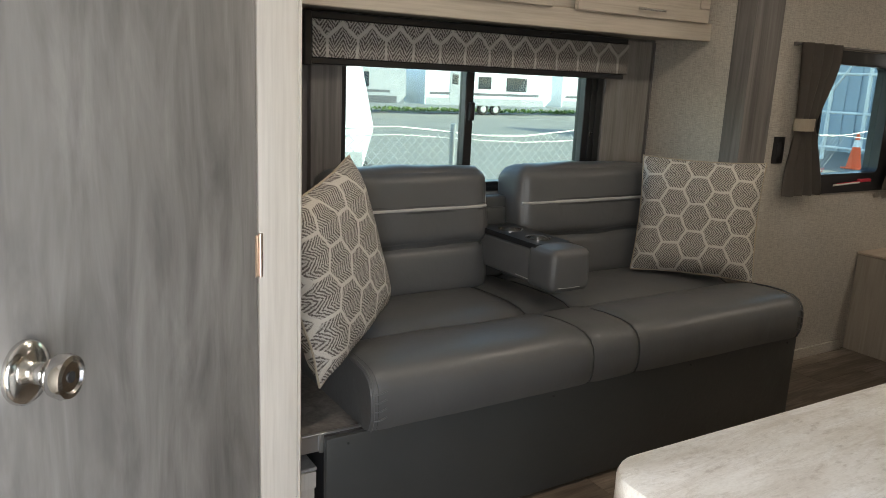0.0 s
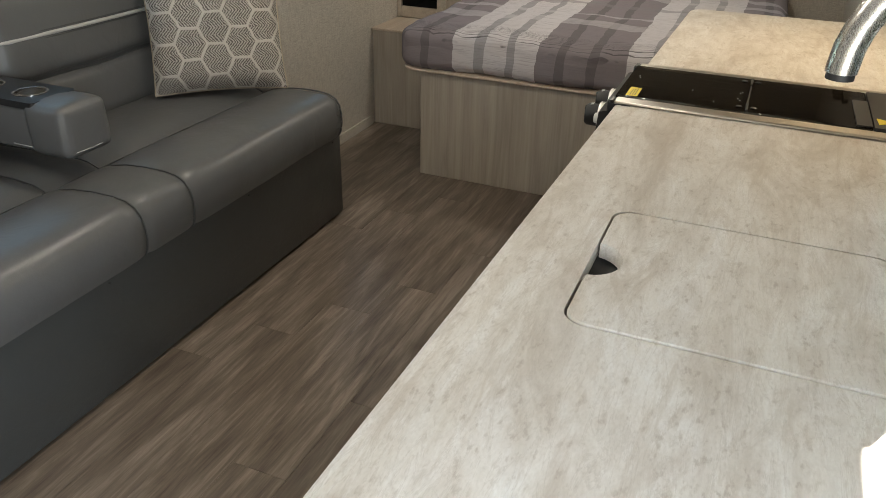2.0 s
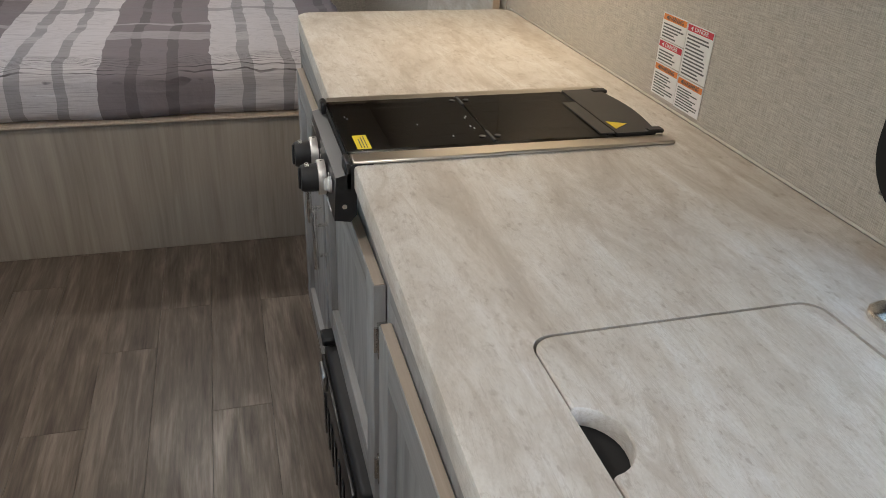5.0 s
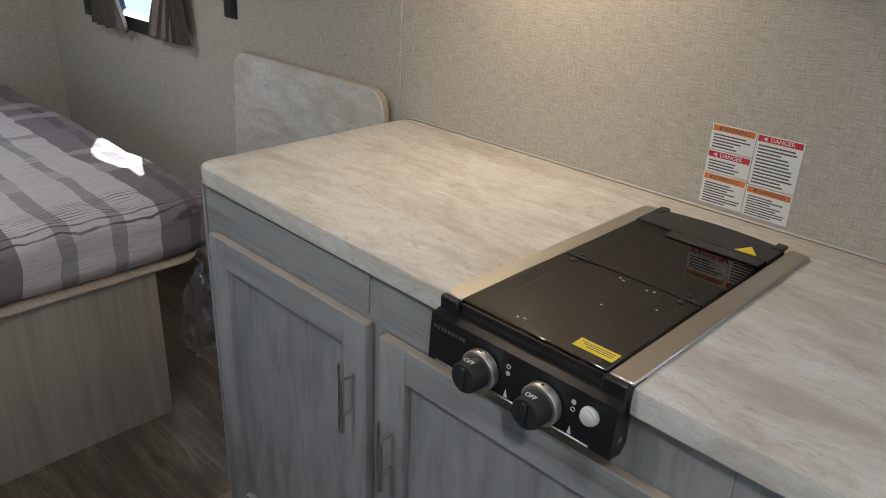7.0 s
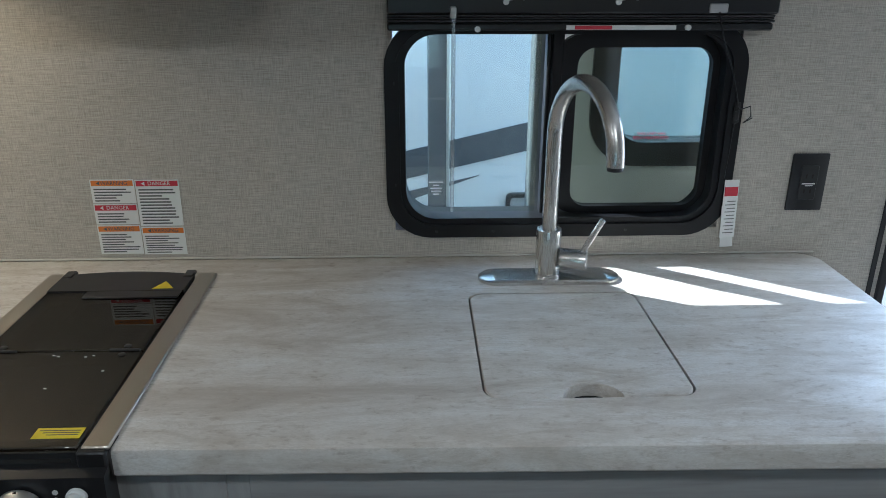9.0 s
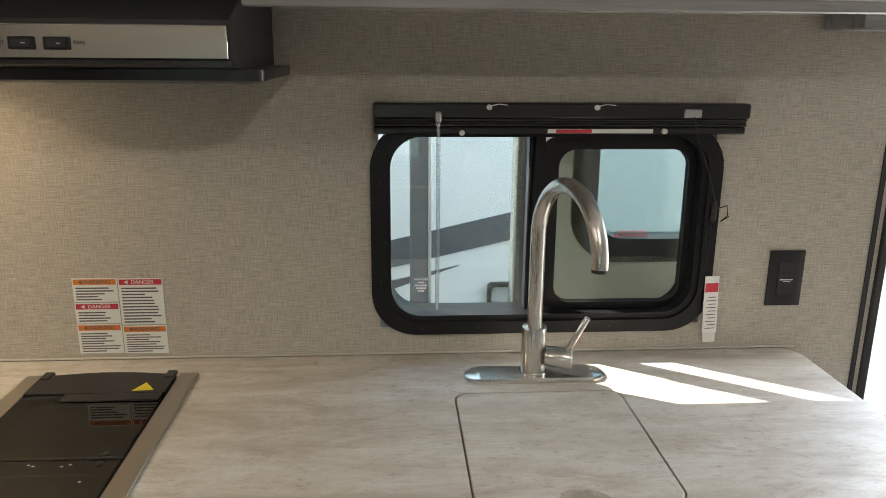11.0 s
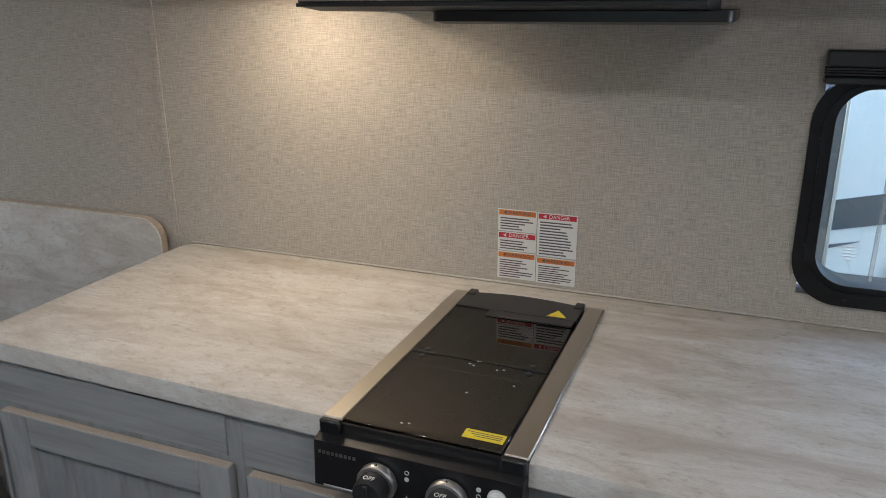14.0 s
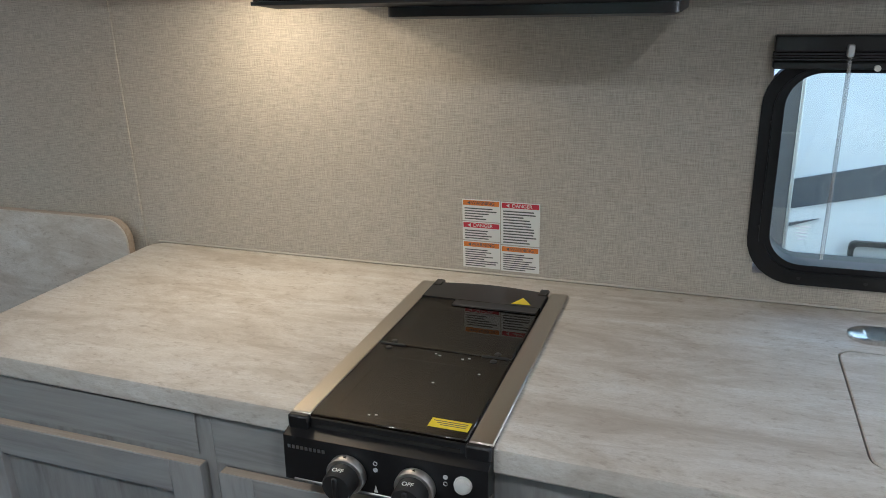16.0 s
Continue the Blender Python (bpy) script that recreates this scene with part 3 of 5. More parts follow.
# galley window: rounded black frame, sliding pane and fixed pane, wound-up blind
win = thing("window_1", (0.553, 0, 0.953), "black rounded sliding window above the sink", "window", kind="structure")
o, i1 = rrect(0.221, 0.885, 0.953, 1.362, 0.085, 8), rrect(0.262, 0.848, 0.992, 1.336, 0.058, 8)
part("window_frame", join(ring(o, i1, upright, -0.02, 0.012), ring(rrect(0.24, 0.866, 0.97, 1.346, 0.075, 8), rrect(0.25, 0.858, 0.98, 1.34, 0.068, 8), upright, 0.012, 0.018), ring(rrect(0.238, 0.868, 0.967, 1.35, 0.075, 8), i1, upright, -0.062, -0.02)), FRAMEBLACK, win)
part("mullion", join(box(0.5785, 0.586, -0.048, -0.018, 0.99, 1.338, 0.002), box(0.556, 0.578, -0.05, -0.014, 0.99, 1.338, 0.003)), FRAMEBLACK, win)
sash = part("sash", ring(rrect(0.256, 0.57, 0.993, 1.334, 0.05, 8), rrect(0.276, 0.529, 1.006, 1.310, 0.034, 8), upright, -0.036, -0.016), FRAMEBLACK, win)
p1 = part("pane", box(0.595, 0.85, -0.033, -0.029, 0.99, 1.338, 0), PANE, win)
p2 = part("pane", box(0.27, 0.545, -0.029, -0.025, 1.0, 1.328, 0), SCREENED, sash)
p1.visible_shadow = p2.visible_shadow = False
for sx in (0.24, 0.866):
    for sz in (1.06, 1.25):
        part("screw", rod((sx, 0.011, sz), (sx, 0.0145, sz), 0.003, 10), BLACKMAT, win)
for sx in (0.42, 0.55, 0.68, 0.79):
    part("screw", rod((sx, 0.011, 0.966), (sx, 0.0145, 0.966), 0.003, 10), BLACKMAT, win)
part("latch", box(0.556, 0.564, -0.014, 0.0, 1.12, 1.19, 0.002), FRAMEBLACK, win)
notice = part("notice", box(0.345, 0.41, -0.0245, -0.0242, 1.133, 1.149, 0), window_glass("clear_sticker", (0.9, 0.88, 0.86), 0.02), win, "clear sticker with red words")
UP = Matrix.Rotation(radians(90), 4, "X") @ Matrix.Identity(4)
FACE_IN = Matrix.Rotation(radians(180), 4, "Z") @ UP
lettering("red_words", "THIS UNIT HAS\nBEEN WINTERIZED", 0.0082, Matrix.Translation((0.377, -0.0235, 1.144)) @ FACE_IN, RED, notice)
etch = part("etched_mark", join(*[box(0.79 - w, 0.79 + w, -0.0275, -0.027, 1.052 - 0.006 * j, 1.0545 - 0.006 * j, 0) for j, w in enumerate((0.014, 0.006, 0.012, 0.010, 0.006))]), WHITE, win, "small white print etched on the pane")

blind = thing("window_blind", (0.53, 0.02, 1.35), "black pleated blind raised under its rail", "window blind")
part("head_rail", box(0.193, 0.876, 0.002, 0.04, 1.372, 1.399, 0.003), BLACK, blind)
for j in range(3):
    part("pleats", box(0.197, 0.876, 0.004, 0.036 - 0.003 * (j % 2), 1.358 + 0.0045 * j, 1.362 + 0.0045 * j, 0.001), BLACKMAT, blind)
part("bottom_rail", box(0.199, 0.876, 0.003, 0.038, 1.344, 1.357, 0.003), BLACK, blind)
part("sticker", join(box(0.372, 0.565, 0.038, 0.0388, 1.346, 1.3535, 0)), PAPER, blind, "white strip sticker")
part("sticker_mark", box(0.485, 0.55, 0.0388, 0.0392, 1.3465, 1.353, 0), RED, blind, "red end of the strip sticker")
for bx, bz in ((0.672, 1.392), (0.478, 1.392), (0.72, 1.347), (0.352, 1.35)):
    part("bead", rod((bx, 0.036, bz), (bx, 0.045, bz), 0.005, 12), WHITE, blind)
part("string", tube([(0.672, 0.045, 1.394), (0.655, 0.047, 1.398), (0.64, 0.045, 1.396)], 0.001, 5), WHITE, blind)
part("string", tube([(0.478, 0.045, 1.394), (0.462, 0.047, 1.398), (0.445, 0.045, 1.396)], 0.001, 5), WHITE, blind)
part("cord_lock", join(box(0.285, 0.318, 0.038, 0.043, 1.374, 1.390, 0.002)), ALU, blind)
part("cord", tube([(0.30, 0.044, 1.376), (0.283, 0.034, 1.33), (0.255, 0.028, 1.27), (0.236, 0.022, 1.215), (0.235, 0.016, 1.18), (0.238, 0.012, 1.07)], 0.0013, 6), BLACK, blind, "thin black cord")
part("cord_cleat", join(box(0.226, 0.246, 0.002, 0.018, 1.175, 1.215, 0.004, 2), box(0.231, 0.241, 0.018, 0.024, 1.182, 1.208, 0.002)), BLACKMAT, blind)
part("cord", tube([(0.24, 0.024, 1.2), (0.215, 0.03, 1.21), (0.21, 0.026, 1.19), (0.222, 0.024, 1.178), (0.205, 0.022, 1.187)], 0.0012, 6), BLACK, blind)
part("tilt_wand", tube([(0.762, 0.046, 1.375), (0.762, 0.05, 1.2), (0.763, 0.052, 1.02)], 0.0038, 8), window_glass("clear_wand", (0.97, 0.98, 0.98), 0.35), blind, "clear plastic wand")
part("wand_hook", join(box(0.757, 0.768, 0.036, 0.05, 1.365, 1.385, 0.002)), ALU, blind)
tag = part("paper_tag", join(moved(box(-0.015, 0.015, 0, 0.0008, -0.115, 0, 0), pose(0.222, 0.014, 1.066, 4, 0, 6)), moved(box(-0.012, 0.012, 0, 0.0008, -0.135, 0, 0), pose(0.226, 0.010, 1.064, 2, 4, -4))), PAPER, blind, "white paper tag with red band")
part("tag_band", moved(box(-0.0135, 0.0135, 0.0008, 0.0013, -0.032, -0.014, 0), pose(0.222, 0.014, 1.066, 4, 0, 6)), RED, tag)
part("tag_print", join(*[moved(box(-0.011, 0.006 + 0.004 * (j % 2), 0.0008, 0.0012, -0.043 - 0.007 * j, -0.0415 - 0.007 * j, 0), pose(0.222, 0.014, 1.066, 4, 0, 6)) for j in range(10)]), INK, tag)

# slide-out window
w2 = thing("window_2", (1.29, 2.69, 0.8), "black sliding window behind the sofa", "window", kind="structure")
part("window_frame", join(box(0.68, 0.70, 2.675, 2.73, 0.80, 1.40, 0.003), box(1.80, 1.90, 2.675, 2.73, 0.80, 1.40, 0.003), box(0.70, 1.80, 2.675, 2.73, 0.80, 0.838, 0.003), box(0.70, 1.80, 2.675, 2.73, 1.37, 1.40, 0.003)), BLACK, w2)
part("window_trim", join(box(1.83, 1.838, 2.668, 2.676, 0.80, 1.40, 0.001), box(1.86, 1.868, 2.668, 2.676, 0.80, 1.40, 0.001), box(0.70, 1.9, 2.668, 2.676, 0.812, 0.820, 0.001)), BLACKMAT, w2)
part("mullion", box(1.20, 1.238, 2.678, 2.725, 0.83, 1.38, 0.003), BLACK, w2)
part("latch", box(1.213, 1.234, 2.66, 2.68, 1.08, 1.15, 0.003), BLACK, w2)
for xa, xb in ((0.70, 1.20), (1.238, 1.80)):
    g = part("pane", box(xa, xb, 2.706, 2.710, 0.83, 1.38, 0), TINTED, w2)
    g.visible_shadow = False
part("window_sill", box(0.66, 1.93, 2.655, 2.688, 0.765, 0.797, 0.004), CAB, w2, "grey wood strip under the window")

# emergency window by the bed
w3 = thing("window_3", (3.04, 2.21, 0.82), "black-framed emergency exit window beside the bed", "window", kind="structure")
part("window_frame", join(ring(rrect(2.68, 3.36, 0.80, 1.43, 0.03, 5), rrect(2.735, 3.25, 0.885, 1.372, 0.03, 5), upright, 2.2, 2.268)), BLACK, w3)
part("window_trim", ring(rrect(2.728, 3.257, 0.878, 1.379, 0.03, 5), rrect(2.737, 3.248, 0.888, 1.370, 0.025, 5), upright, 2.193, 2.2), BLACKMAT, w3)
g = part("pane", box(2.73, 3.255, 2.235, 2.239, 0.88, 1.377, 0), TINTED, w3)
g.visible_shadow = False
part("exit_handle", join(rod((2.93, 2.188, 0.842), (3.17, 2.188, 0.85), 0.004, 8), box(3.10, 3.20, 2.184, 2.2, 0.845, 0.86, 0.003)), RED, w3, "red pull handle")
part("exit_bar", rod((2.90, 2.186, 0.838), (3.10, 2.186, 0.845), 0.0045, 8), WHITE, w3)
lettering("exit_word", "EXIT", 0.028, Matrix.Translation((2.855, 2.2325, 0.902)) @ UP, RED, w3)

# bed window on the galley side
w4 = thing("window_4", (3.72, 0, 0.95), "small black-framed window above the bed", "window", kind="structure")
part("window_frame", ring(rrect(3.39, 4.05, 0.925, 1.385, 0.05, 6), rrect(3.45, 3.99, 0.975, 1.335, 0.04, 6), upright, -0.06, 0.012), BLACK, w4)
g = part("pane", box(3.44, 4.0, -0.033, -0.029, 0.965, 1.345, 0), PANE, w4)
g.visible_shadow = False

# wall plates
def wall_plate(name, x, z, y, out, label):
    pl = thing(name, (x, y, z), label, "wall plate")
    ya, yb = sorted((y, y + out * 0.006))
    part("cover", box(x - 0.036, x + 0.036, ya, yb, z - 0.057, z + 0.057, 0.003, 2), BLACK, pl)
    ya, yb = sorted((y + out * 0.006, y + out * 0.0085))
    part("insert", box(x - 0.017, x + 0.017, ya, yb, z - 0.034, z + 0.034, 0.001), BLACKMAT, pl)
    return pl


outlet = wall_plate("power_outlet", 0.069, 1.057, 0, 1, "black wall outlet above the kitchen counter")
part("print", join(box(0.056, 0.082, 0.0086, 0.0090, 1.054, 1.0565, 0), box(0.06, 0.075, 0.0086, 0.0090, 1.0505, 1.052, 0)), WHITE, outlet)
for dx in (-0.006, 0.006):
    for dz in (0, 0.03):
        part("slot", box(0.069 + dx - 0.0015, 0.069 + dx + 0.0015, 0.0084, 0.0088, 1.036 + dz, 1.044 + dz, 0), SHADE_AND_MARK, outlet)
wall_plate("switch_plate", 2.488, 1.0, 2.21, -1, "black switch plate on the beige wall")
wall_plate("switch_plate", 3.075, 1.114, 0, 1, "black switch plate above the leaning board")
wall_plate("switch_plate", 4.20, 0.992, 0, 1, "black switch plate beside the curtain")


# ---- kitchen ----
LID = (0.449, 0.738, 0.185, 0.521)
hole = rrect(LID[0] - 0.003, LID[1] + 0.003, LID[2] - 0.003, LID[3] + 0.003, 0.026, 6)
stove_hole = [(1.222, 0.10), (1.482, 0.10), (1.482, 0.60), (1.222, 0.60)]
slab = rounded_slab(0.03, 2.25, 0.001, 0.63, 0.868, 0.91, 0.045, 0.006, [(hole, 0.872), (stove_hole, 0.872)], 8)
for v in slab.verts:
    if v.co.y > 0.57:
        v.co.y += 0.012 - 0.018 * v.co.x
solid("kitchen_countertop", slab, TOP, "pale stone-look laminate countertop with rounded corners", "countertop")
solid("sealant_bead", box(0.03, 2.24, 0.0005, 0.006, 0.9095, 0.914, 0.002), plain("sealant", (0.55, 0.52, 0.47), 0.5), "thin pale sealant line along the counter", "sealant", kind="structure")
nx, nr = 0.592, 0.042
lid_points = [p for p in rrect(*LID, 0.024, 6)]
front = [(x, y) for x, y in lid_points]
notch = [(nx + nr * math.cos(radians(a)), LID[3] + 0.004 - 0.9 * nr * math.sin(radians(a))) for a in range(6, 175, 12)]
lid_loop = front[:7] + notch + front[7:]
sinkcover = thing("sink_cover", (0.59, 0.35, 0.87), "pale stone-look sink cover flush in the counter", "sink cover")
part("board", plate([flat(lid_loop, 0.89), flat(lid_loop, 0.9085), flat([(x + (0.59 - x) * 0.012, y + (0.35 - y) * 0.012) for x, y in lid_loop], 0.9105)]), TOP, sinkcover)
sink = thing("kitchen_sink", (0.59, 0.35, 0.70), "sink bowl below its cover, blackened for the shade inside", "sink")
bowl = [flat(rrect(LID[0] + 0.005 + i, LID[1] - 0.005 - i, LID[2] + 0.005 + i, LID[3] - 0.004 - i, 0.03, 5), z) for i, z in ((-0.012, 0.888), (0.0, 0.886), (0.004, 0.76), (0.03, 0.735))]
# black metal puts the shade under the cover into the bowl's colour
part("bowl", skin(bowl), BLACKMAT, sink)

# faucet
fx, fy = 0.59, 0.118
tap = thing("kitchen_faucet", (fx, fy, 0.91), "brushed nickel gooseneck faucet on an oval plate", "faucet")
st = rrect(0.457, 0.717, 0.087, 0.151, 0.032, 8)
def inner(points, k):
    cx, cy = 0.587, 0.119
    return [(cx + (x - cx) * (1 - k * 0.3), cy + (y - cy) * (1 - k)) for x, y in points]
part("base_plate", plate([flat(st, 0.9105), flat(st, 0.916), flat(inner(st, 0.1), 0.919)]), NICKEL, tap)
part("body", rod((fx, fy, 0.918), (fx, fy, 1.008), 0.0225, 28, bevel=0.002), NICKEL, tap)
part("collar", rod((fx, fy, 0.918), (fx, fy, 0.923), 0.025, 28), CHROME, tap)
tip = Vector((0.535, 0.318, 1.175))
out = Vector((tip.x - fx, tip.y - fy, 0))
R = out.length / 2
ax = out.normalized()
top_z = 1.178
neck = [(fx, fy, 1.0), (fx, fy, 1.08), (fx, fy, top_z)] + [Vector((fx, fy, top_z)) + ax * (R - R * math.cos(a)) + Vector((0, 0, R * math.sin(a))) for a in (math.pi * k / 18 for k in range(1, 18))] + [Vector((fx, fy, top_z)) + ax * 2 * R, tip]
part("spout", tube(neck, 0.0135, 18), NICKEL, tap)
part("nozzle", rod(tip, tip - Vector((0, 0, 0.006)), 0.012, 18), BLACKMAT, tap)
part("valve", rod((fx - 0.02, fy + 0.012, 0.955), (fx - 0.066, fy + 0.028, 0.955), 0.019, 24, bevel=0.002), NICKEL, tap)
part("lever", rod((fx - 0.054, fy + 0.026, 0.965), (fx - 0.088, fy + 0.034, 1.035), 0.0055, 12, bevel=0.001), NICKEL, tap)

# cooktop
ck = thing("cooktop", (1.35, 0.35, 0.91), "two-burner gas cooktop with smoked glass lid and steel edges", "cooktop")
part("tray", box(1.224, 1.48, 0.102, 0.599, 0.873, 0.9105, 0.002), BLACKMAT, ck)
for xa, xb in ((1.2, 1.234), (1.472, 1.504)):
    part("side_trim", box(xa, xb, 0.086, 0.622, 0.9105, 0.9165, 0.002), STEELY, ck, "brushed steel side trim")
part("rear_cover", join(skin([[(x, y, z) for x, y in [(1.236, 0.176), (1.236, 0.104)] + [(1.236 + 0.234 * k / 12, 0.104 - 0.014 * math.sin(math.pi * k / 12)) for k in range(13)] + [(1.47, 0.176)]] for z in (0.911, 0.9215)])), BLACK, ck)
for hx in (1.236, 1.452):
    part("hinge_block", box(hx, hx + 0.018, 0.088, 0.118, 0.9165, 0.9235, 0.002), BLACK, ck)
lidA = part("lid_front", box(1.236, 1.470, 0.3895, 0.626, 0.9135, 0.9195, 0.0015), SMOKED, ck, "smoked glass front lid")
lidB = part("lid_rear", box(1.236, 1.470, 0.178, 0.3865, 0.9135, 0.9195, 0.0015), SMOKED, ck, "smoked glass rear lid")
lidA.visible_shadow = lidB.visible_shadow = False
GRATE = plain("grate_enamel", (0.30, 0.27, 0.23), 0.5)
for gy0, gy1 in ((0.41, 0.60), (0.20, 0.37)):
    gr = part("grate", ring(rrect(1.252, 1.454, gy0, gy1, 0.02, 4), rrect(1.259, 1.447, gy0 + 0.007, gy1 - 0.007, 0.016, 4), flat, 0.9107, 0.9128), GRATE, ck, "pale wire grate under the glass")
    for gx in (1.30, 1.35, 1.40):
        part("bar", box(gx, gx + 0.005, gy0 + 0.007, gy1 - 0.007, 0.9107, 0.9122, 0), GRATE, gr)
part("lid_flap", box(1.238, 1.40, 0.178, 0.205, 0.9195, 0.9222, 0.001), BLACK, ck)
for hx, hy in ((1.262, 0.376), (1.262, 0.402), (1.444, 0.376), (1.444, 0.402)):
    part("bolt", rod((hx, hy, 0.919), (hx, hy, 0.9213), 0.0055, 14, bevel=0.001), BLACK, lidA if hy > 0.39 else lidB, "small black bolt")
for hx in (1.24, 1.42):
    part("hinge", box(hx, hx + 0.045, 0.3855, 0.3905, 0.917, 0.922, 0.001), BLACKMAT, ck)
BURNER = plain("burner_grey", (0.06, 0.055, 0.05), 0.5)
for by, br in ((0.50, 0.05), (0.28, 0.04)):
    part("burner", rod((1.353, by, 0.9106), (1.353, by, 0.9118), br, 32), BURNER, ck)
lab = part("warning_label", box(1.24, 1.298, 0.586, 0.608, 0.9195, 0.9199, 0), YELLOW, lidA, "yellow warning label with small print")
part("label_print", join(*[box(1.244, 1.294 - 0.006 * j, 0.591 + 0.0045 * j, 0.5925 + 0.0045 * j, 0.9199, 0.9201, 0) for j in range(3)]), INK, lab)
tri = skin([[(1.256, 0.168, z), (1.292, 0.170, z), (1.277, 0.138, z)] for z in (0.9213, 0.9222)])
part("hot_label", tri, YELLOW, ck, "yellow triangular hot-surface label")
for dx, dy in ((0, 0), (0.01, 0.004), (0.05, 0.002), (0.058, -0.002), (-0.03, 0.045), (0.075, 0.20), (0.085, 0.203), (0.03, 0.09)):
    part("scuff", box(1.30 + dx, 1.304 + dx, 0.402 + dy, 0.404 + dy, 0.9195, 0.9198, 0), PAPER, lidA, "tiny white scuff")
# front panel, leaning a little
fp0, fp1 = 0.621, 0.648
panel = [[(x, fp0 - 0.03, 0.911), (x, fp0 + 0.004, 0.911), (x, fp0 + 0.006, 0.898), (x, fp1, 0.892), (x, fp1 + 0.004, 0.822), (x, fp0 + 0.006, 0.818), (x, fp0 - 0.004, 0.83), (x, fp0 - 0.004, 0.868)] for x in (1.2, 1.504)]
cp = part("control_panel", skin(panel), BLACK, ck, "glossy black control panel")
part("panel_cheek", box(1.2, 1.236, 0.6225, 0.634, 0.87, 0.9165, 0.003), BLACK, ck)
part("panel_cheek", box(1.47, 1.504, 0.6225, 0.634, 0.892, 0.9165, 0.003), BLACK, ck)
part("panel_edge", box(1.23, 1.49, 0.648, 0.6535, 0.8225, 0.8255, 0.001), ALU, cp)
part("panel_slot", box(1.245, 1.462, 0.6262, 0.6272, 0.897, 0.904, 0), SHADE_AND_MARK, cp)


RINGSTEEL = plain("satin_ring_steel", (0.72, 0.70, 0.67), 0.42, 1.0, vary=0.06)


def knob_on(x, z):
    y = 0.65 + (0.892 - z) * 0.057
    bez = part("knob_ring", skin([[(x + r * math.cos(a), y + d, z + r * math.sin(a)) for a in (2 * math.pi * j / 32 for j in range(32))] for r, d in ((0.0285, 0), (0.0285, 0.0105), (0.0272, 0.0125), (0.0225, 0.0125))]), RINGSTEEL, cp, "brushed steel ring")
    part("knob", skin([[(x + r * math.cos(a), y + d, z + r * math.sin(a)) for a in (2 * math.pi * j / 32 for j in range(32))] for r, d in ((0.0228, 0.0115), (0.0222, 0.034), (0.0200, 0.0385), (0.012, 0.039))]), BLACKMAT, cp, "black knob")
    part("grip", box(x - 0.004, x + 0.004, y + 0.0385, y + 0.0425, z - 0.018, z + 0.018, 0.002), BLACKMAT, bez)
    lettering("off_word", "OFF", 0.0095, Matrix.Translation((x, y + 0.0290, z + 0.0228)) @ Matrix.Rotation(radians(82), 4, "X") @ FACE_IN, WHITE, bez)
    part("pointer", rod((x, y + 0.006, z + 0.0278), (x, y + 0.006, z + 0.0288), 0.0028, 3), SHADE_AND_MARK, bez)


for kx in (1.402, 1.300):
    knob_on(kx, 0.852)
    for j, dz in enumerate((0.018, 0.008)):
        y = 0.6495 + (0.892 - 0.856 - dz) * 0.057
        if (j == 0) == (kx < 1.35):
            part("burner_mark", rod((kx - 0.042, y, 0.856 + dz), (kx - 0.042, y + 0.001, 0.856 + dz), 0.0034, 12), WHITE, cp)
        else:
            part("burner_mark", skin([[(kx - 0.042 + r * math.cos(a), y + d, 0.856 + dz + r * math.sin(a)) for a in (2 * math.pi * q / 12 for q in range(12))] for r, d in ((0.0034, 0.0), (0.0034, 0.001), (0.0025, 0.001), (0.0025, 0.0))], False), WHITE, cp)
    part("flame_mark", moved(rod((0, 0, 0), (0, 0, 0.011), 0.0032, 8, 0.0004), Matrix.Translation((kx - 0.042, 0.6535, 0.829)) @ Matrix.Diagonal((1, 0.2, 1, 1))), WHITE, cp)
part("ignition_button", skin([[(1.233 + r * math.cos(a), 0.651 + d, 0.868 + r * math.sin(a)) for a in (2 * math.pi * j / 24 for j in range(24))] for r, d in ((0.0125, 0), (0.0125, 0.004), (0.010, 0.0055), (0.010, 0.009), (0.008, 0.0105))]), WHITE, cp, "round white ignition button")
part("maker_mark", join(*[box(1.497 - 0.0068 * j - 0.0045, 1.497 - 0.0068 * j, 0.6495, 0.6502, 0.873, 0.8785, 0) for j in range(9)]), ALU, cp, "silver bar-shaped mark")
part("screw", rod((1.1985, 0.636, 0.845), (1.2005, 0.636, 0.845), 0.004, 12), CHROME, cp)

# range hood
hd = thing("range_hood", (1.35, 0.2, 1.45), "black and stainless range hood with two switches", "range hood")
hx0, hx1, hy = 1.05, 1.66, 0.376
part("canopy", skin([[(x, 0.002, 1.575), (x, 0.002, 1.458), (x, 0.30, 1.462), (x, hy - 0.006, 1.470), (x, hy - 0.006, 1.525), (x, 0.29, 1.556), (x, 0.27, 1.575)] for x in (hx0, hx1)]), BLACKMAT, hd)
front = part("front_panel", box(hx0 + 0.002, hx1 - 0.002, hy - 0.006, hy, 1.476, 1.519, 0.0015), STEEL, hd, "brushed stainless front strip")
part("lower_lip", box(hx0, hx1, hy - 0.012, hy + 0.002, 1.469, 1.4755, 0.001), BLACK, hd)
part("filter_tray", skin([flat(p, z) for p, z in ((rrect(1.018, 1.463, 0.02, 0.31, 0.02, 3), 1.462), (rrect(1.018, 1.463, 0.02, 0.31, 0.02, 3), 1.447), (rrect(1.028, 1.453, 0.03, 0.30, 0.02, 3), 1.443))]), BLACK, hd, "black drop-down filter tray")
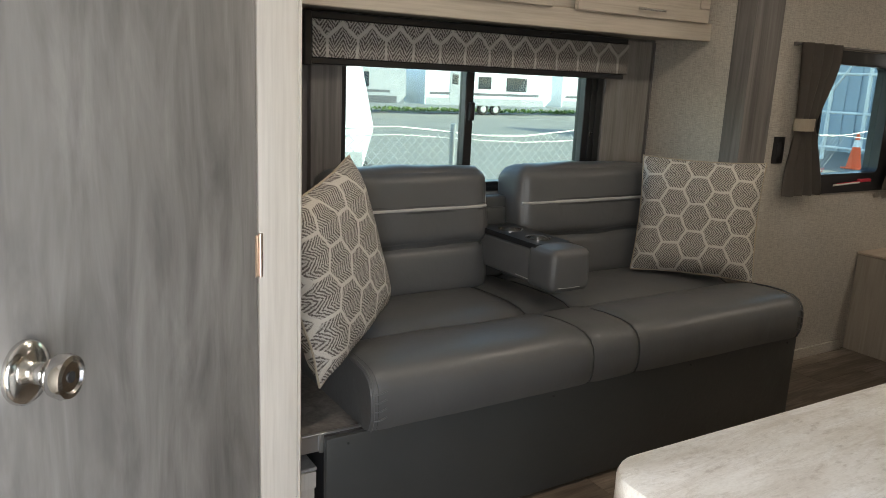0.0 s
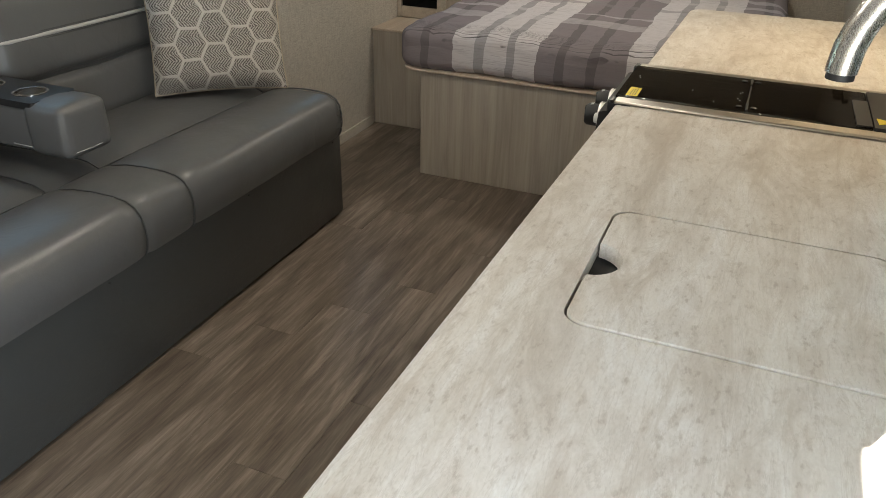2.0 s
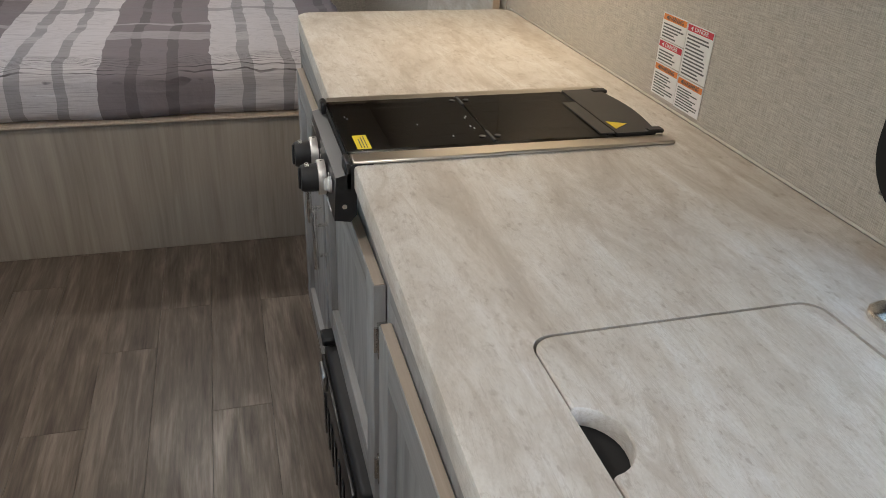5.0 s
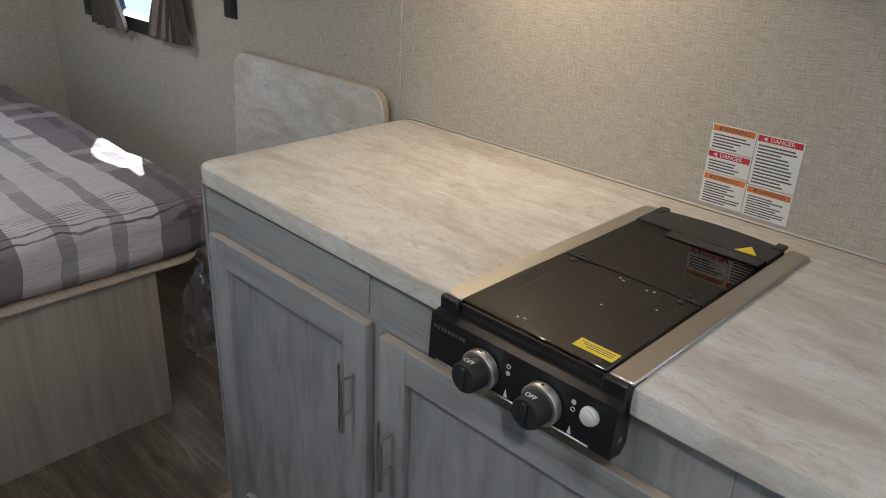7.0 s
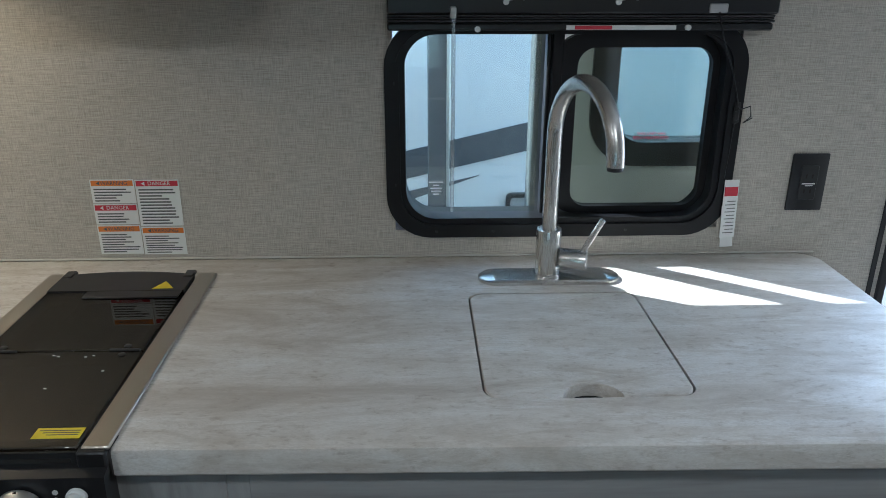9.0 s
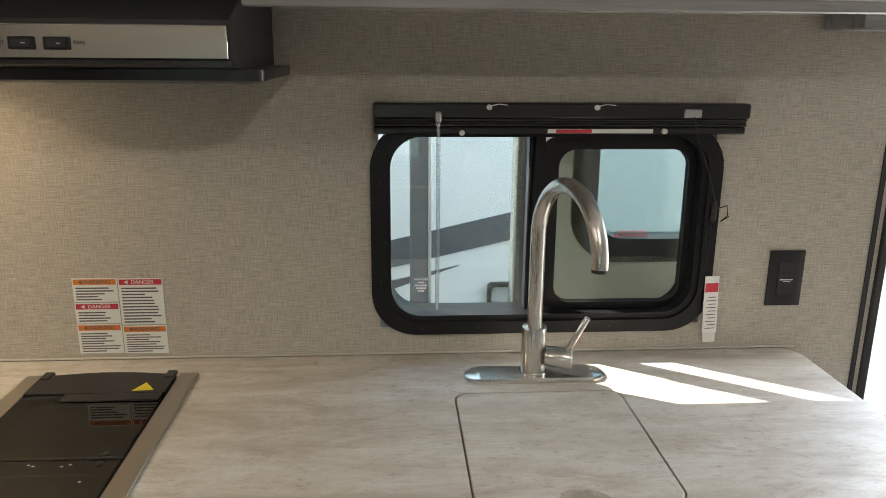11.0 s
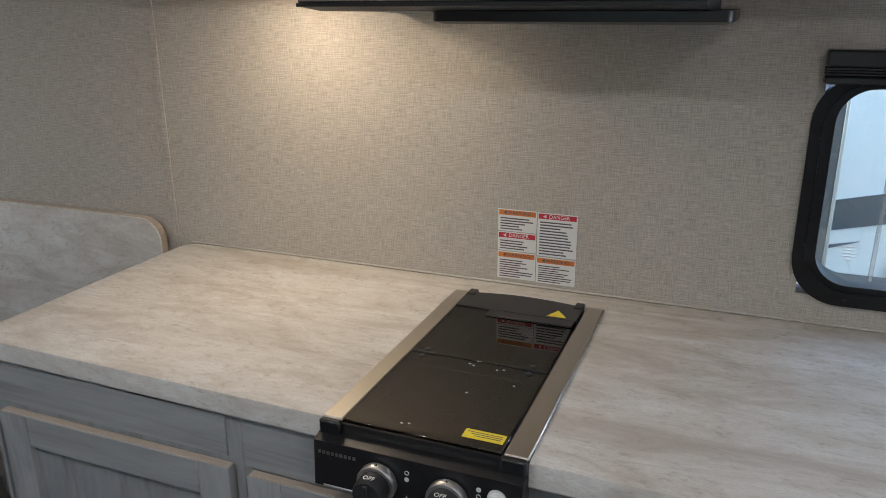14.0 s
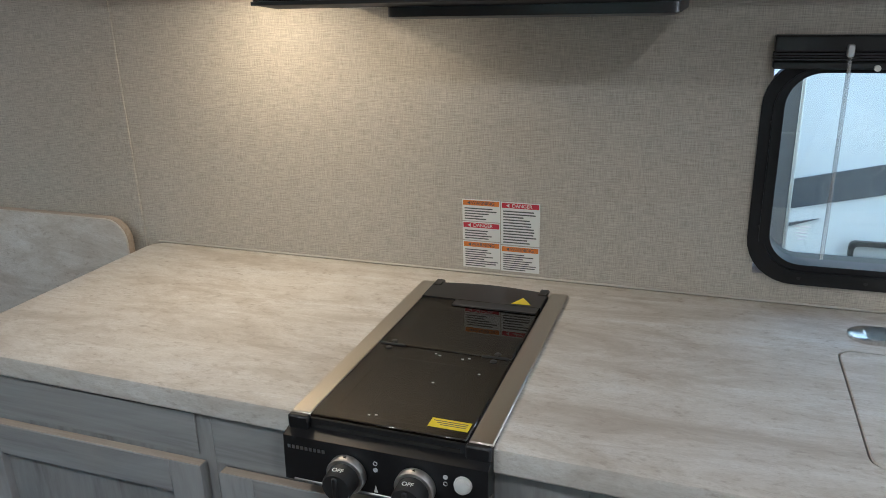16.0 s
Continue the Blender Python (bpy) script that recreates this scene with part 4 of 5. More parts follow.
for sx in (1.305, 1.262):
    sw = part("switch", box(sx - 0.0165, sx + 0.0165, hy, hy + 0.0025, 1.487, 1.503, 0.001), BLACK, front)
    part("rocker", moved(box(-0.012, 0.012, 0, 0.003, -0.0055, 0.0055, 0.001), pose(sx, hy + 0.0025, 1.495, 0, 0, 6)), BLACKMAT, sw)
    part("switch_mark", join(box(sx - 0.006, sx - 0.001, hy + 0.0056, hy + 0.006, 1.4945, 1.4955, 0), box(sx + 0.003, sx + 0.007, hy + 0.0045, hy + 0.005, 1.493, 1.497, 0)), WHITE, sw)
for wx, wd in ((1.336, "LIGHT"), (1.235, "FAN")):
    lettering("switch_word", wd, 0.0075, Matrix.Translation((wx, hy + 0.0004, 1.4955)) @ FACE_IN, INK, front, 0.0002)
part("badge", box(1.61, 1.645, hy, hy + 0.0012, 1.497, 1.5015, 0), ALU, front, "small plain badge")
part("lamp_lens", rod((1.56, 0.17, 1.4655), (1.56, 0.17, 1.4585), 0.04, 20), GEL, hd, "white lamp lens")

# overhead cabinets
oh = thing("wall_cabinet", (1.0, 0.15, 1.562), "grey-washed overhead cabinet above the kitchen window", "cabinet")
part("body", join(box(0.06, 1.045, 0.001, 0.30, 1.562, H - 0.002, 0.002)), CABX, oh)
part("bottom_trim", box(0.06, 1.045, 0.286, 0.305, 1.545, 1.562, 0.002), CABX, oh)
part("light_rail", box(0.064, 1.04, 0.001, 0.012, 1.555, 1.564, 0.001), CASING, oh)
for xa, xb in ((0.08, 0.54), (0.56, 1.025)):
    part("door", join(box(xa, xb, 0.301, 0.32, 1.59, H - 0.02, 0.003)), CAB, oh)
oh2 = thing("wall_cabinet", (1.9, 0.15, 1.562), "grey-washed overhead cabinet beside the range hood", "cabinet")
part("body", box(1.664, 2.25, 0.001, 0.30, 1.562, H - 0.002, 0.002), CABX, oh2)
puck = thing("cupboard_lamp", (1.84, 0.12, 1.54), "small round puck lamp under the cupboard", "lamp")
part("rim", skin([[(1.84 + r * math.cos(a), 0.12 + r * math.sin(a), z) for a in (2 * math.pi * q / 24 for q in range(24))] for r, z in ((0.038, 1.561), (0.038, 1.545), (0.033, 1.541), (0.031, 1.541), (0.031, 1.55))], False), CHROME, puck)
part("lens", rod((1.84, 0.12, 1.56), (1.84, 0.12, 1.547), 0.0305, 20), GEL, puck)
part("door", box(1.69, 2.22, 0.301, 0.32, 1.63, H - 0.02, 0.003), CAB, oh2)
oh3 = solid("hood_cupboard", box(1.047, 1.662, 0.001, 0.30, 1.577, H - 0.002, 0.002), CABX, "grey-washed cupboard above the range hood", "cabinet")
solid("trim_entry_header", box(-0.9, 0.056, 0.001, 0.12, 1.528, 1.70, 0.003), CABX, "grey wood box above the entry side", "trim", kind="structure")

# base cabinets
FY = 0.594


def shaker(name, x0, x1, z0, z1, parent, rail=0.062):
    """A shaker door: frame of four rails and a sunk panel."""
    d = part(name, box(x0 + rail - 0.004, x1 - rail + 0.004, FY + 0.001, FY + 0.006, z0 + rail - 0.004, z1 - rail + 0.004, 0), CAB, parent)
    for xa, xb in ((x0, x0 + rail), (x1 - rail, x1)):
        part("stile", box(xa, xb, FY + 0.001, FY + 0.0205, z0, z1, 0.0025, 2), CAB, d)
    for za, zb in ((z0, z0 + rail), (z1 - rail, z1)):
        part("rail", box(x0 + rail, x1 - rail, FY + 0.001, FY + 0.020, za, zb, 0.0015), CABX, d)
    part("top_edge", box(x0 + 0.002, x1 - 0.002, FY + 0.003, FY + 0.0185, z1 - 0.001, z1 + 0.0012, 0.0005), RAW_EDGE, d, "tan cut edge")
    return d


def bar_handle(x, z0, z1, parent):
    y = FY + 0.0205
    h = part("handle", rod((x, y + 0.026, z0), (x, y + 0.026, z1), 0.0055, 14, bevel=0.001), NICKEL, parent, "brushed nickel bar handle")
    for z in (z0 + 0.035, z1 - 0.035):
        part("post", rod((x, y - 0.001, z), (x, y + 0.024, z), 0.0042, 10), NICKEL, h)


c1 = thing("base_cabinet", (1.95, 0.3, 0), "grey-washed base cabinet with one shaker door", "cabinet", "kitchen base cabinets")
part("body", join(box(1.672, 2.222, 0.002, FY, 0.05, 0.866, 0.001)), CAB, c1)
part("plinth", box(1.672, 2.21, 0.002, FY - 0.04, 0.0, 0.05, 0), BLACKMAT, c1)
part("end_panel", box(2.2225, 2.232, 0.002, FY + 0.004, 0.004, 0.867, 0.001), CAB, c1)
part("top_rail", box(1.70, 2.215, FY, FY + 0.0035, 0.785, 0.862, 0.001), CABX, c1)
d1 = shaker("door", 1.688, 2.189, 0.065, 0.776, c1)
bar_handle(1.722, 0.556, 0.70, d1)
c2 = thing("base_cabinet", (1.38, 0.3, 0), "grey-washed cabinet below the cooktop with shaker door", "cabinet", "kitchen base cabinets")
part("body", box(1.075, 1.6715, 0.002, FY, 0.335, 0.866, 0.001), CAB, c2)
part("side", box(1.075, 1.095, 0.002, FY, 0.05, 0.334, 0.001), CAB, c2)
part("side", box(1.655, 1.6715, 0.002, FY, 0.05, 0.334, 0.001), CAB, c2)
part("back", box(1.095, 1.655, 0.002, 0.02, 0.05, 0.334, 0), CAB, c2)
# bay floor in near-black, its shade put into the colour
part("shelf", box(1.095, 1.655, 0.02, FY - 0.02, 0.03, 0.05, 0), SHADE_AND_MARK, c2)
part("plinth", box(1.0755, 1.671, 0.002, FY - 0.04, 0.0, 0.03, 0), BLACKMAT, c2)
part("top_rail", box(1.505, 1.668, FY, FY + 0.0035, 0.775, 0.862, 0.001), CABX, c2)
d2 = shaker("door", 1.082, 1.654, 0.335, 0.772, c2)
bar_handle(1.620, 0.49, 0.634, d2)
for z in (0.42, 0.68):
    part("hinge", join(box(1.068, 1.0815, FY, FY + 0.016, z - 0.03, z + 0.03, 0.001), rod((1.078, FY + 0.018, z - 0.022), (1.078, FY + 0.018, z + 0.022), 0.003, 8)), CHROME, d2, "small metal hinge")
c3 = thing("base_cabinet", (0.55, 0.3, 0), "grey-washed sink base cabinet with two shaker doors", "cabinet", "kitchen base cabinets")
part("body", join(box(0.062, 1.0745, 0.002, FY, 0.05, 0.70, 0.001), box(0.062, 1.0745, FY - 0.02, FY, 0.70, 0.866, 0.001), box(0.062, 0.08, 0.002, FY - 0.02, 0.70, 0.866, 0.001)), CAB, c3)
part("plinth", box(0.075, 1.0745, 0.002, FY - 0.04, 0.0, 0.05, 0), BLACKMAT, c3)
part("end_panel", box(0.052, 0.0615, 0.002, FY + 0.004, 0.004, 0.867, 0.001), CAB, c3)
part("top_rail", box(0.066, 1.045, FY, FY + 0.0035, 0.765, 0.862, 0.001), CABX, c3)
for xa, xb in ((0.565, 1.04), (0.08, 0.555)):
    d3 = shaker("door", xa, xb, 0.065, 0.735, c3)
    bar_handle(xa + 0.03 if xa > 0.3 else xb - 0.03, 0.45, 0.60, d3)
# black converter box in the open bay
pb = thing("power_converter", (1.36, 0.5, 0.05), "black ribbed plastic converter box under the cooktop", "converter box")
part("case", box(1.13, 1.63, 0.30, 0.632, 0.05, 0.305, 0.012, 3), BLACKMAT, pb)
part("flap", box(1.16, 1.60, 0.632, 0.642, 0.075, 0.275, 0.008, 2), BLACK, pb)
for j in range(7):
    part("rib", box(1.20 + 0.055 * j, 1.225 + 0.055 * j, 0.642, 0.646, 0.09, 0.2, 0.002), BLACK, pb)
part("latch", box(1.50, 1.56, 0.642, 0.652, 0.24, 0.285, 0.003), ALU, pb)
part("catch", box(1.58, 1.628, 0.60, 0.640, 0.305, 0.325, 0.004), BLACK, pb)

# warning stickers
def sticker(x0, x1, z0, z1, colour, word, rows):
    s = thing("warning_sticker", ((x0 + x1) / 2, 0, z0), "white " + ("red" if colour is RED else "orange") + "-headed safety sticker on the beige wall", "sticker", "safety stickers")
    p = part("paper", box(x0, x1, 0.0006, 0.0014, z0, z1, 0), PAPER, s)
    hz = 0.0125
    hb = part("heading", box(x0 + 0.002, x1 - 0.002, 0.0014, 0.0018, z1 - hz, z1 - 0.002, 0), colour, s)
    lettering("word", word, 0.0105, Matrix.Translation(((x0 + x1) / 2 - 0.004, 0.0021, z1 - hz / 2 - 0.001)) @ FACE_IN, PAPER if colour is RED else INK, s, 0.0002)
    wx = (x0 + x1) / 2 + 0.025
    part("alert_mark", moved(rod((0, 0, 0), (0, 0, 0.0004), 0.0045, 3), Matrix.Translation((wx, 0.0018, z1 - hz / 2 - 0.001)) @ Matrix.Rotation(radians(-90), 4, "X") @ Matrix.Rotation(radians(90), 4, "Z")), PAPER if colour is RED else INK, s)
    rnd = random.Random(round(x0 * 1000 + z0 * 977))
    gap = (z1 - z0 - hz - 0.006) / rows
    part("small_print", join(*[box(x1 - 0.005 - (x1 - x0 - 0.010) * rnd.uniform(0.55, 1.0), x1 - 0.005, 0.0014, 0.0017, z1 - hz - 0.004 - gap * (j + 0.72), z1 - hz - 0.004 - gap * (j + 0.28), 0) for j in range(rows)]), INK, s)


sticker(1.3605, 1.442, 1.0255, 1.072, ORANGE, "WARNING", 5)
sticker(1.3605, 1.442, 0.983, 1.0235, RED, "DANGER", 4)
sticker(1.3605, 1.442, 0.922, 0.981, ORANGE, "WARNING", 8)
sticker(1.277, 1.3585, 0.9795, 1.071, RED, "DANGER", 12)
sticker(1.277, 1.3585, 0.9205, 0.977, ORANGE, "WARNING", 8)


# ---- slide-out: platform, sofa, cabinet, valance ----
plat = thing("slide_platform", (1.2, 2.2, 0), "grey wood slide-out platform with metal corner trim", "platform")
part("deck", box(0.142, 2.198, 1.845, 2.685, 0.315, 0.345, 0.002), DARKWOOD, plat)
part("riser", box(0.285, 2.18, 1.86, 2.68, 0.0, 0.314, 0), BLACKMAT, plat)
part("edge_trim", join(box(0.20, 0.272, 1.838, 1.846, 0.30, 0.348, 0.001), box(0.262, 0.274, 1.83, 1.842, 0.298, 0.350, 0.002), box(0.2, 0.42, 1.832, 1.842, 0.345, 0.351, 0.001)), ALU, plat, "aluminium corner trim")
low = thing("low_cupboard", (0.16, 2.0, 0), "low pale cupboard beside the sofa base", "cupboard")
part("body", box(0.068, 0.262, 1.86, 2.2, 0.0, 0.238, 0.002), CASING, low)
part("top", box(0.068, 0.266, 1.855, 2.205, 0.2385, 0.248, 0.002), CAB, low)
part("face_rail", box(0.068, 0.264, 1.855, 1.8605, 0.19, 0.236, 0.001), CASING, low)

sofa = thing("sofa", (1.24, 2.1, 0), "charcoal leather sofa with fold-down cup-holder armrest", "sofa")
part("skirt", box(0.272, 2.188, 1.808, 1.828, 0.012, 0.343, 0.004, 2), VINYL, sofa, "dark vinyl front panel")
part("side_skirt", box(2.17, 2.188, 1.829, 2.5, 0.012, 0.343, 0.002), VINYL, sofa)
for sx in (0.33, 1.0, 1.6, 2.13):
    part("screw", rod((sx, 1.809, 0.322), (sx, 1.8055, 0.322), 0.0035, 10), BLACK, sofa)
part("foot", box(2.12, 2.18, 1.835, 1.9, 0.0, 0.014, 0.002), BLACK, sofa)


SEAT_PROFILE = ((1.806, 0.345), (1.782, 0.352), (1.772, 0.375), (1.768, 0.41), (1.769, 0.445), (1.776, 0.472), (1.792, 0.494), (1.818, 0.507), (1.86, 0.513), (1.93, 0.513), (2.0, 0.507), (2.055, 0.495), (2.088, 0.480), (2.102, 0.472), (2.118, 0.478), (2.15, 0.490), (2.22, 0.497), (2.34, 0.494), (2.46, 0.488), (2.55, 0.482), (2.56, 0.47), (2.56, 0.345))


def seat(x0, x1, seed):
    """One upholstered seat section: square ends, a firm front roll, a tucked crease and the flatter rear, pulled in at its seams."""
    n = max(8, int((x1 - x0) / 0.025))
    loops = []
    for i in range(-2, n + 3):
        k = min(max(i, 0), n) / n
        x = x0 + (x1 - x0) * k
        edge = min(k, 1 - k) * (x1 - x0)
        tuck = 0.010 * math.exp(-edge / 0.012) + (0.012 if i in (-2, n + 2) else 0.003 if i in (-1, n + 1) else 0)
        row = []
        for y, z in SEAT_PROFILE:
            w = 0.0035 * noise.noise(Vector((x * 5 + seed, y * 9, z * 6))) + 0.0016 * noise.noise(Vector((x * 19, y * 22, seed)))
            row.append((x, y + tuck * max(0.0, (2.1 - y) / 0.33) + w * (y < 1.85), z - (tuck - w) * (z > 0.4)))
        loops.append(row)
    return part("seat", skin(loops), LEATHER, sofa)


def across_seat(x, lift, stop=2.52):
    """A line over a seat section at x, following its outline."""
    return [(x, y - lift * (y < 1.82) + 0.007 * max(0.0, (2.1 - y) / 0.33), z + lift * (z > 0.46) - 0.008 * (z > 0.4)) for y, z in SEAT_PROFILE[1:] if y < stop]


for x0, x1, sd in ((0.378, 1.120, 0), (1.310, 2.150, 3)):
    s = seat(x0, x1, sd)
    end = x0 if x0 < 1 else x1
    inward = 1 if x0 < 1 else -1
    part("welt", tube(across_seat(end + inward * 0.004, 0.0035), 0.0032, 6), LEATHER, s, "corded end seam")
    part("stitching", tube(across_seat(end + inward * 0.016, 0.0075), 0.0011, 5), VINYL, s)
    part("crease_line", tube([(x0 + (x1 - x0) * j / 10, 2.102, 0.4735) for j in range(11)], 0.002, 5), VINYL, s, "dark tucked crease")
    for j in range(4):
        z = 0.382 + 0.024 * j
        part("pucker", tube([(end + inward * 0.002, 1.775, z), (end + inward * 0.018, 1.7665, z + 0.004), (end + inward * 0.04, 1.768, z + 0.010)], 0.0022, 5), LEATHER, s)
s = seat(1.119, 1.311, 9)
for x in (1.1195, 1.3105):
    part("seam", tube(across_seat(x, 0.001), 0.0026, 6), VINYL, s, "dark stitched seam")

LEAN_BACK = pose(0, 2.47, 0.47, -7, 0, 0)


def backrest(x0, x1, seed):
    """A back cushion of a lower roll and a taller top, with a double pale stripe."""
    b = part("backrest", moved(soft(x0, x1, -0.055, 0.13, 0.175, 0.452, 0.048, 18, 0.012, 0.006, 9, seed), LEAN_BACK), LEATHER, sofa)
    part("lower_back", moved(soft(x0 + 0.004, x1 - 0.004, -0.045, 0.12, -0.01, 0.186, 0.045, 12, 0.014, 0.003, 9, seed + 4), LEAN_BACK), LEATHER, b)
    def across(dz):
        return [(x0 + 0.008, -0.035, dz)] + [(x0 + (x1 - x0) * j / 16, -0.0565 - 0.0125 * math.sin(math.pi * j / 16), dz) for j in range(1, 16)] + [(x1 - 0.008, -0.035, dz)]
    band = part("stripe", moved(tube(across(0.31), 0.006, 8), LEAN_BACK), PIPING, b, "pale grey stripe")
    for dz in (0.2985, 0.3215):
        part("stitching", moved(tube(across(dz), 0.0016, 5), LEAN_BACK), VINYL, band)
    for x in (x0 + 0.012, x1 - 0.012):
        sgn = 1 if x > (x0 + x1) / 2 else -1
        part("side_seam", moved(tube([(x + sgn * 0.004, -0.03, 0.19), (x + sgn * 0.006, -0.032, 0.30), (x + sgn * 0.003, -0.03, 0.40), (x - sgn * 0.02, -0.012, 0.443), (x - sgn * 0.03, 0.04, 0.452)], 0.0026, 6), LEAN_BACK), PIPING, b)


backrest(0.56, 1.185, 1.0)
backrest(1.338, 2.03, 6.0)
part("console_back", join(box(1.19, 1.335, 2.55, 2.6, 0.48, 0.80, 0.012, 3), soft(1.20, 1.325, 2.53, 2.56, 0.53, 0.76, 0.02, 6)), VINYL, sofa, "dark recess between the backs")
arm = part("armrest", soft(1.162, 1.325, 2.045, 2.185, 0.555, 0.697, 0.02, 12, 0.006, 0.003, 12, 2), LEATHER, sofa, "padded fold-down armrest")
part("arm_rear", box(1.168, 1.318, 2.15, 2.53, 0.56, 0.682, 0.012, 3), LEATHER, arm)
cup_holes = [([(1.244 + 0.042 * math.cos(a), cy + 0.042 * math.sin(a)) for a in (-2 * math.pi * j / 24 for j in range(24))], 0.66) for cy in (2.235, 2.40)]
tray = part("cup_tray", plate([flat(rrect(1.166, 1.32, 2.145, 2.5, 0.012, 4), z) for z in (0.683, 0.702)], cup_holes), BLACK, arm, "glossy black cup-holder tray")
for cy in (2.235, 2.40):
    part("cup_ring", skin([[(1.244 + r * math.cos(a), cy + r * math.sin(a), z) for a in (2 * math.pi * j / 24 for j in range(24))] for r, z in ((0.041, 0.64), (0.041, 0.703), (0.047, 0.704), (0.047, 0.702))], False), CHROME, tray)
    part("cup_base", rod((1.244, cy, 0.62), (1.244, cy, 0.645), 0.041, 24), BLACK, tray)
part("arm_stitch", tube([(1.166, 2.10, 0.662), (1.165, 2.06, 0.662), (1.19, 2.0445, 0.662), (1.245, 2.041, 0.662), (1.30, 2.0445, 0.662), (1.3225, 2.06, 0.662), (1.323, 2.2, 0.662)], 0.0015, 5), PIPING, arm)
part("arm_stitch", tube([(1.166, 2.25, 0.575), (1.165, 2.06, 0.575), (1.19, 2.0445, 0.572), (1.245, 2.041, 0.571), (1.30, 2.0445, 0.572), (1.3225, 2.06, 0.575)], 0.0015, 5), PIPING, arm)


def throw_pillow(m, size, label):
    """Square cushion, full in the middle and pinched at its corners, with a seam round it."""
    bm = bmesh.new()
    n = 22
    grid = {}
    for side in (1, -1):
        for i in range(n + 1):
            for j in range(n + 1):
                if side < 0 and (i in (0, n) or j in (0, n)):
                    grid[side, i, j] = grid[1, i, j]
                    continue
                u, v = 2 * i / n - 1, 2 * j / n - 1
                pull = 1 - 0.05 * (1 - v * v) * abs(u) ** 3 if abs(u) > abs(v) else 1 - 0.05 * (1 - u * u) * abs(v) ** 3
                t = 0.075 * ((1 - u ** 4) * (1 - v ** 4)) ** 0.55
                w = noise.noise(Vector((u * 2.2, v * 2.2, side + m.translation.x))) * 0.008
                grid[side, i, j] = bm.verts.new((u * size / 2 * pull, v * size / 2 * pull, side * t + w))
    for side in (1, -1):
        for i in range(n):
            for j in range(n):
                f = [grid[side, i, j], grid[side, i + 1, j], grid[side, i + 1, j + 1], grid[side, i, j + 1]]
                bm.faces.new(f if side > 0 else f[::-1])
    p = thing("throw_pillow", label=label, category="pillow", group="sofa pillows", m=m)
    part("cover", bm, HEX, p)
    edge = [(x * (1 - 0.05 * (1 - (y / size * 2) ** 2)) if abs(x) > abs(y) else x, y * (1 - 0.05 * (1 - (x / size * 2) ** 2)) if abs(y) >= abs(x) else y, noise.noise(Vector((x / size * 4.4, y / size * 4.4, 1 + m.translation.x))) * 0.008) for x, y in [(size / 2 * (-1 + k / 6), -size / 2) for k in range(12)] + [(size / 2, size / 2 * (-1 + k / 6)) for k in range(12)] + [(size / 2 * (1 - k / 6), size / 2) for k in range(12)] + [(-size / 2, size / 2 * (1 - k / 6)) for k in range(13)]]
    part("seam", tube(edge, 0.0035, 6), WEAVE, p, "corded seam")


def frame_of(centre, right, up):
    x = Vector(right).normalized()
    z = x.cross(Vector(up)).normalized()
    y = z.cross(x)
    return Matrix.Translation(centre) @ Matrix((x, y, z)).transposed().to_4x4()


throw_pillow(frame_of((2.03, 2.21, 0.735), (0.31, -0.37, 0.0), (0.06, 0.09, 0.46)), 0.47, "pale hexagon-patterned square pillow leaning on the sofa corner")
throw_pillow(frame_of((0.380, 2.012, 0.735), (0.729, 0.647, 0.224), (-0.284, -0.012, 0.959)), 0.465, "pale hexagon-patterned square pillow slumped on the sofa end")

# overhead cabinet in the slide-out
sc = thing("wall_cabinet", (1.2, 2.5, 1.43), "cream wood overhead cabinet above the sofa window", "cabinet")
part("body", box(0.145, 2.195, 2.405, 2.688, 1.44, 1.855, 0.001), CREAM, sc)
part("face_frame", join(box(0.145, 2.196, 2.385, 2.4045, 1.428, 1.502, 0.003), box(0.145, 2.196, 2.385, 2.4045, 1.80, 1.855, 0.002)), CREAM, sc)
for xa, xb in ((0.16, 0.66), (0.70, 1.345), (1.455, 2.15)):
    d = part("door", box(xa + 0.05, xb - 0.05, 2.372, 2.384, 1.54, 1.76, 0), CREAM, sc)
    for a, b_, c_, e_ in ((xa, xb, 1.496, 1.55), (xa, xb, 1.75, 1.80), (xa, xa + 0.055, 1.55, 1.75), (xb - 0.055, xb, 1.55, 1.75)):
        part("rail", box(a, b_, 2.366, 2.3845, c_, e_, 0.003), CREAM, d)
    hx = (xa + xb) / 2
    hb = part("handle", rod((hx - 0.07, 2.342, 1.522), (hx + 0.07, 2.342, 1.522), 0.005, 12), NICKEL, d, "brushed nickel bar handle")
    for s_ in (-0.045, 0.045):
        part("post", rod((hx + s_, 2.342, 1.522), (hx + s_, 2.367, 1.522), 0.004, 8), NICKEL, hb)

val = thing("window_valance", (1.21, 2.6, 1.26), "hexagon-patterned cloth valance in a black frame", "valance")
part("frame", join(box(0.515, 1.925, 2.575, 2.66, 1.405, 1.428, 0.003), box(0.515, 1.915, 2.575, 2.66, 1.262, 1.284, 0.003), box(0.505, 0.53, 2.57, 2.66, 1.258, 1.428, 0.003)), BLACK, val, "black frame")
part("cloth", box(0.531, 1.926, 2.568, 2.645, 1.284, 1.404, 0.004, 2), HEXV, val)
jamb = thing("window_jamb", (0.62, 2.66, 0.35), "dark grey wood upright beside the window", "panel", kind="structure")
part("board", box(0.56, 0.675, 2.655, 2.688, 0.35, 1.43, 0.003), DARKWOOD, jamb)
jamb2 = thing("window_jamb", (2.0, 2.66, 0.35), "grey wood upright beside the window", "panel", kind="structure")
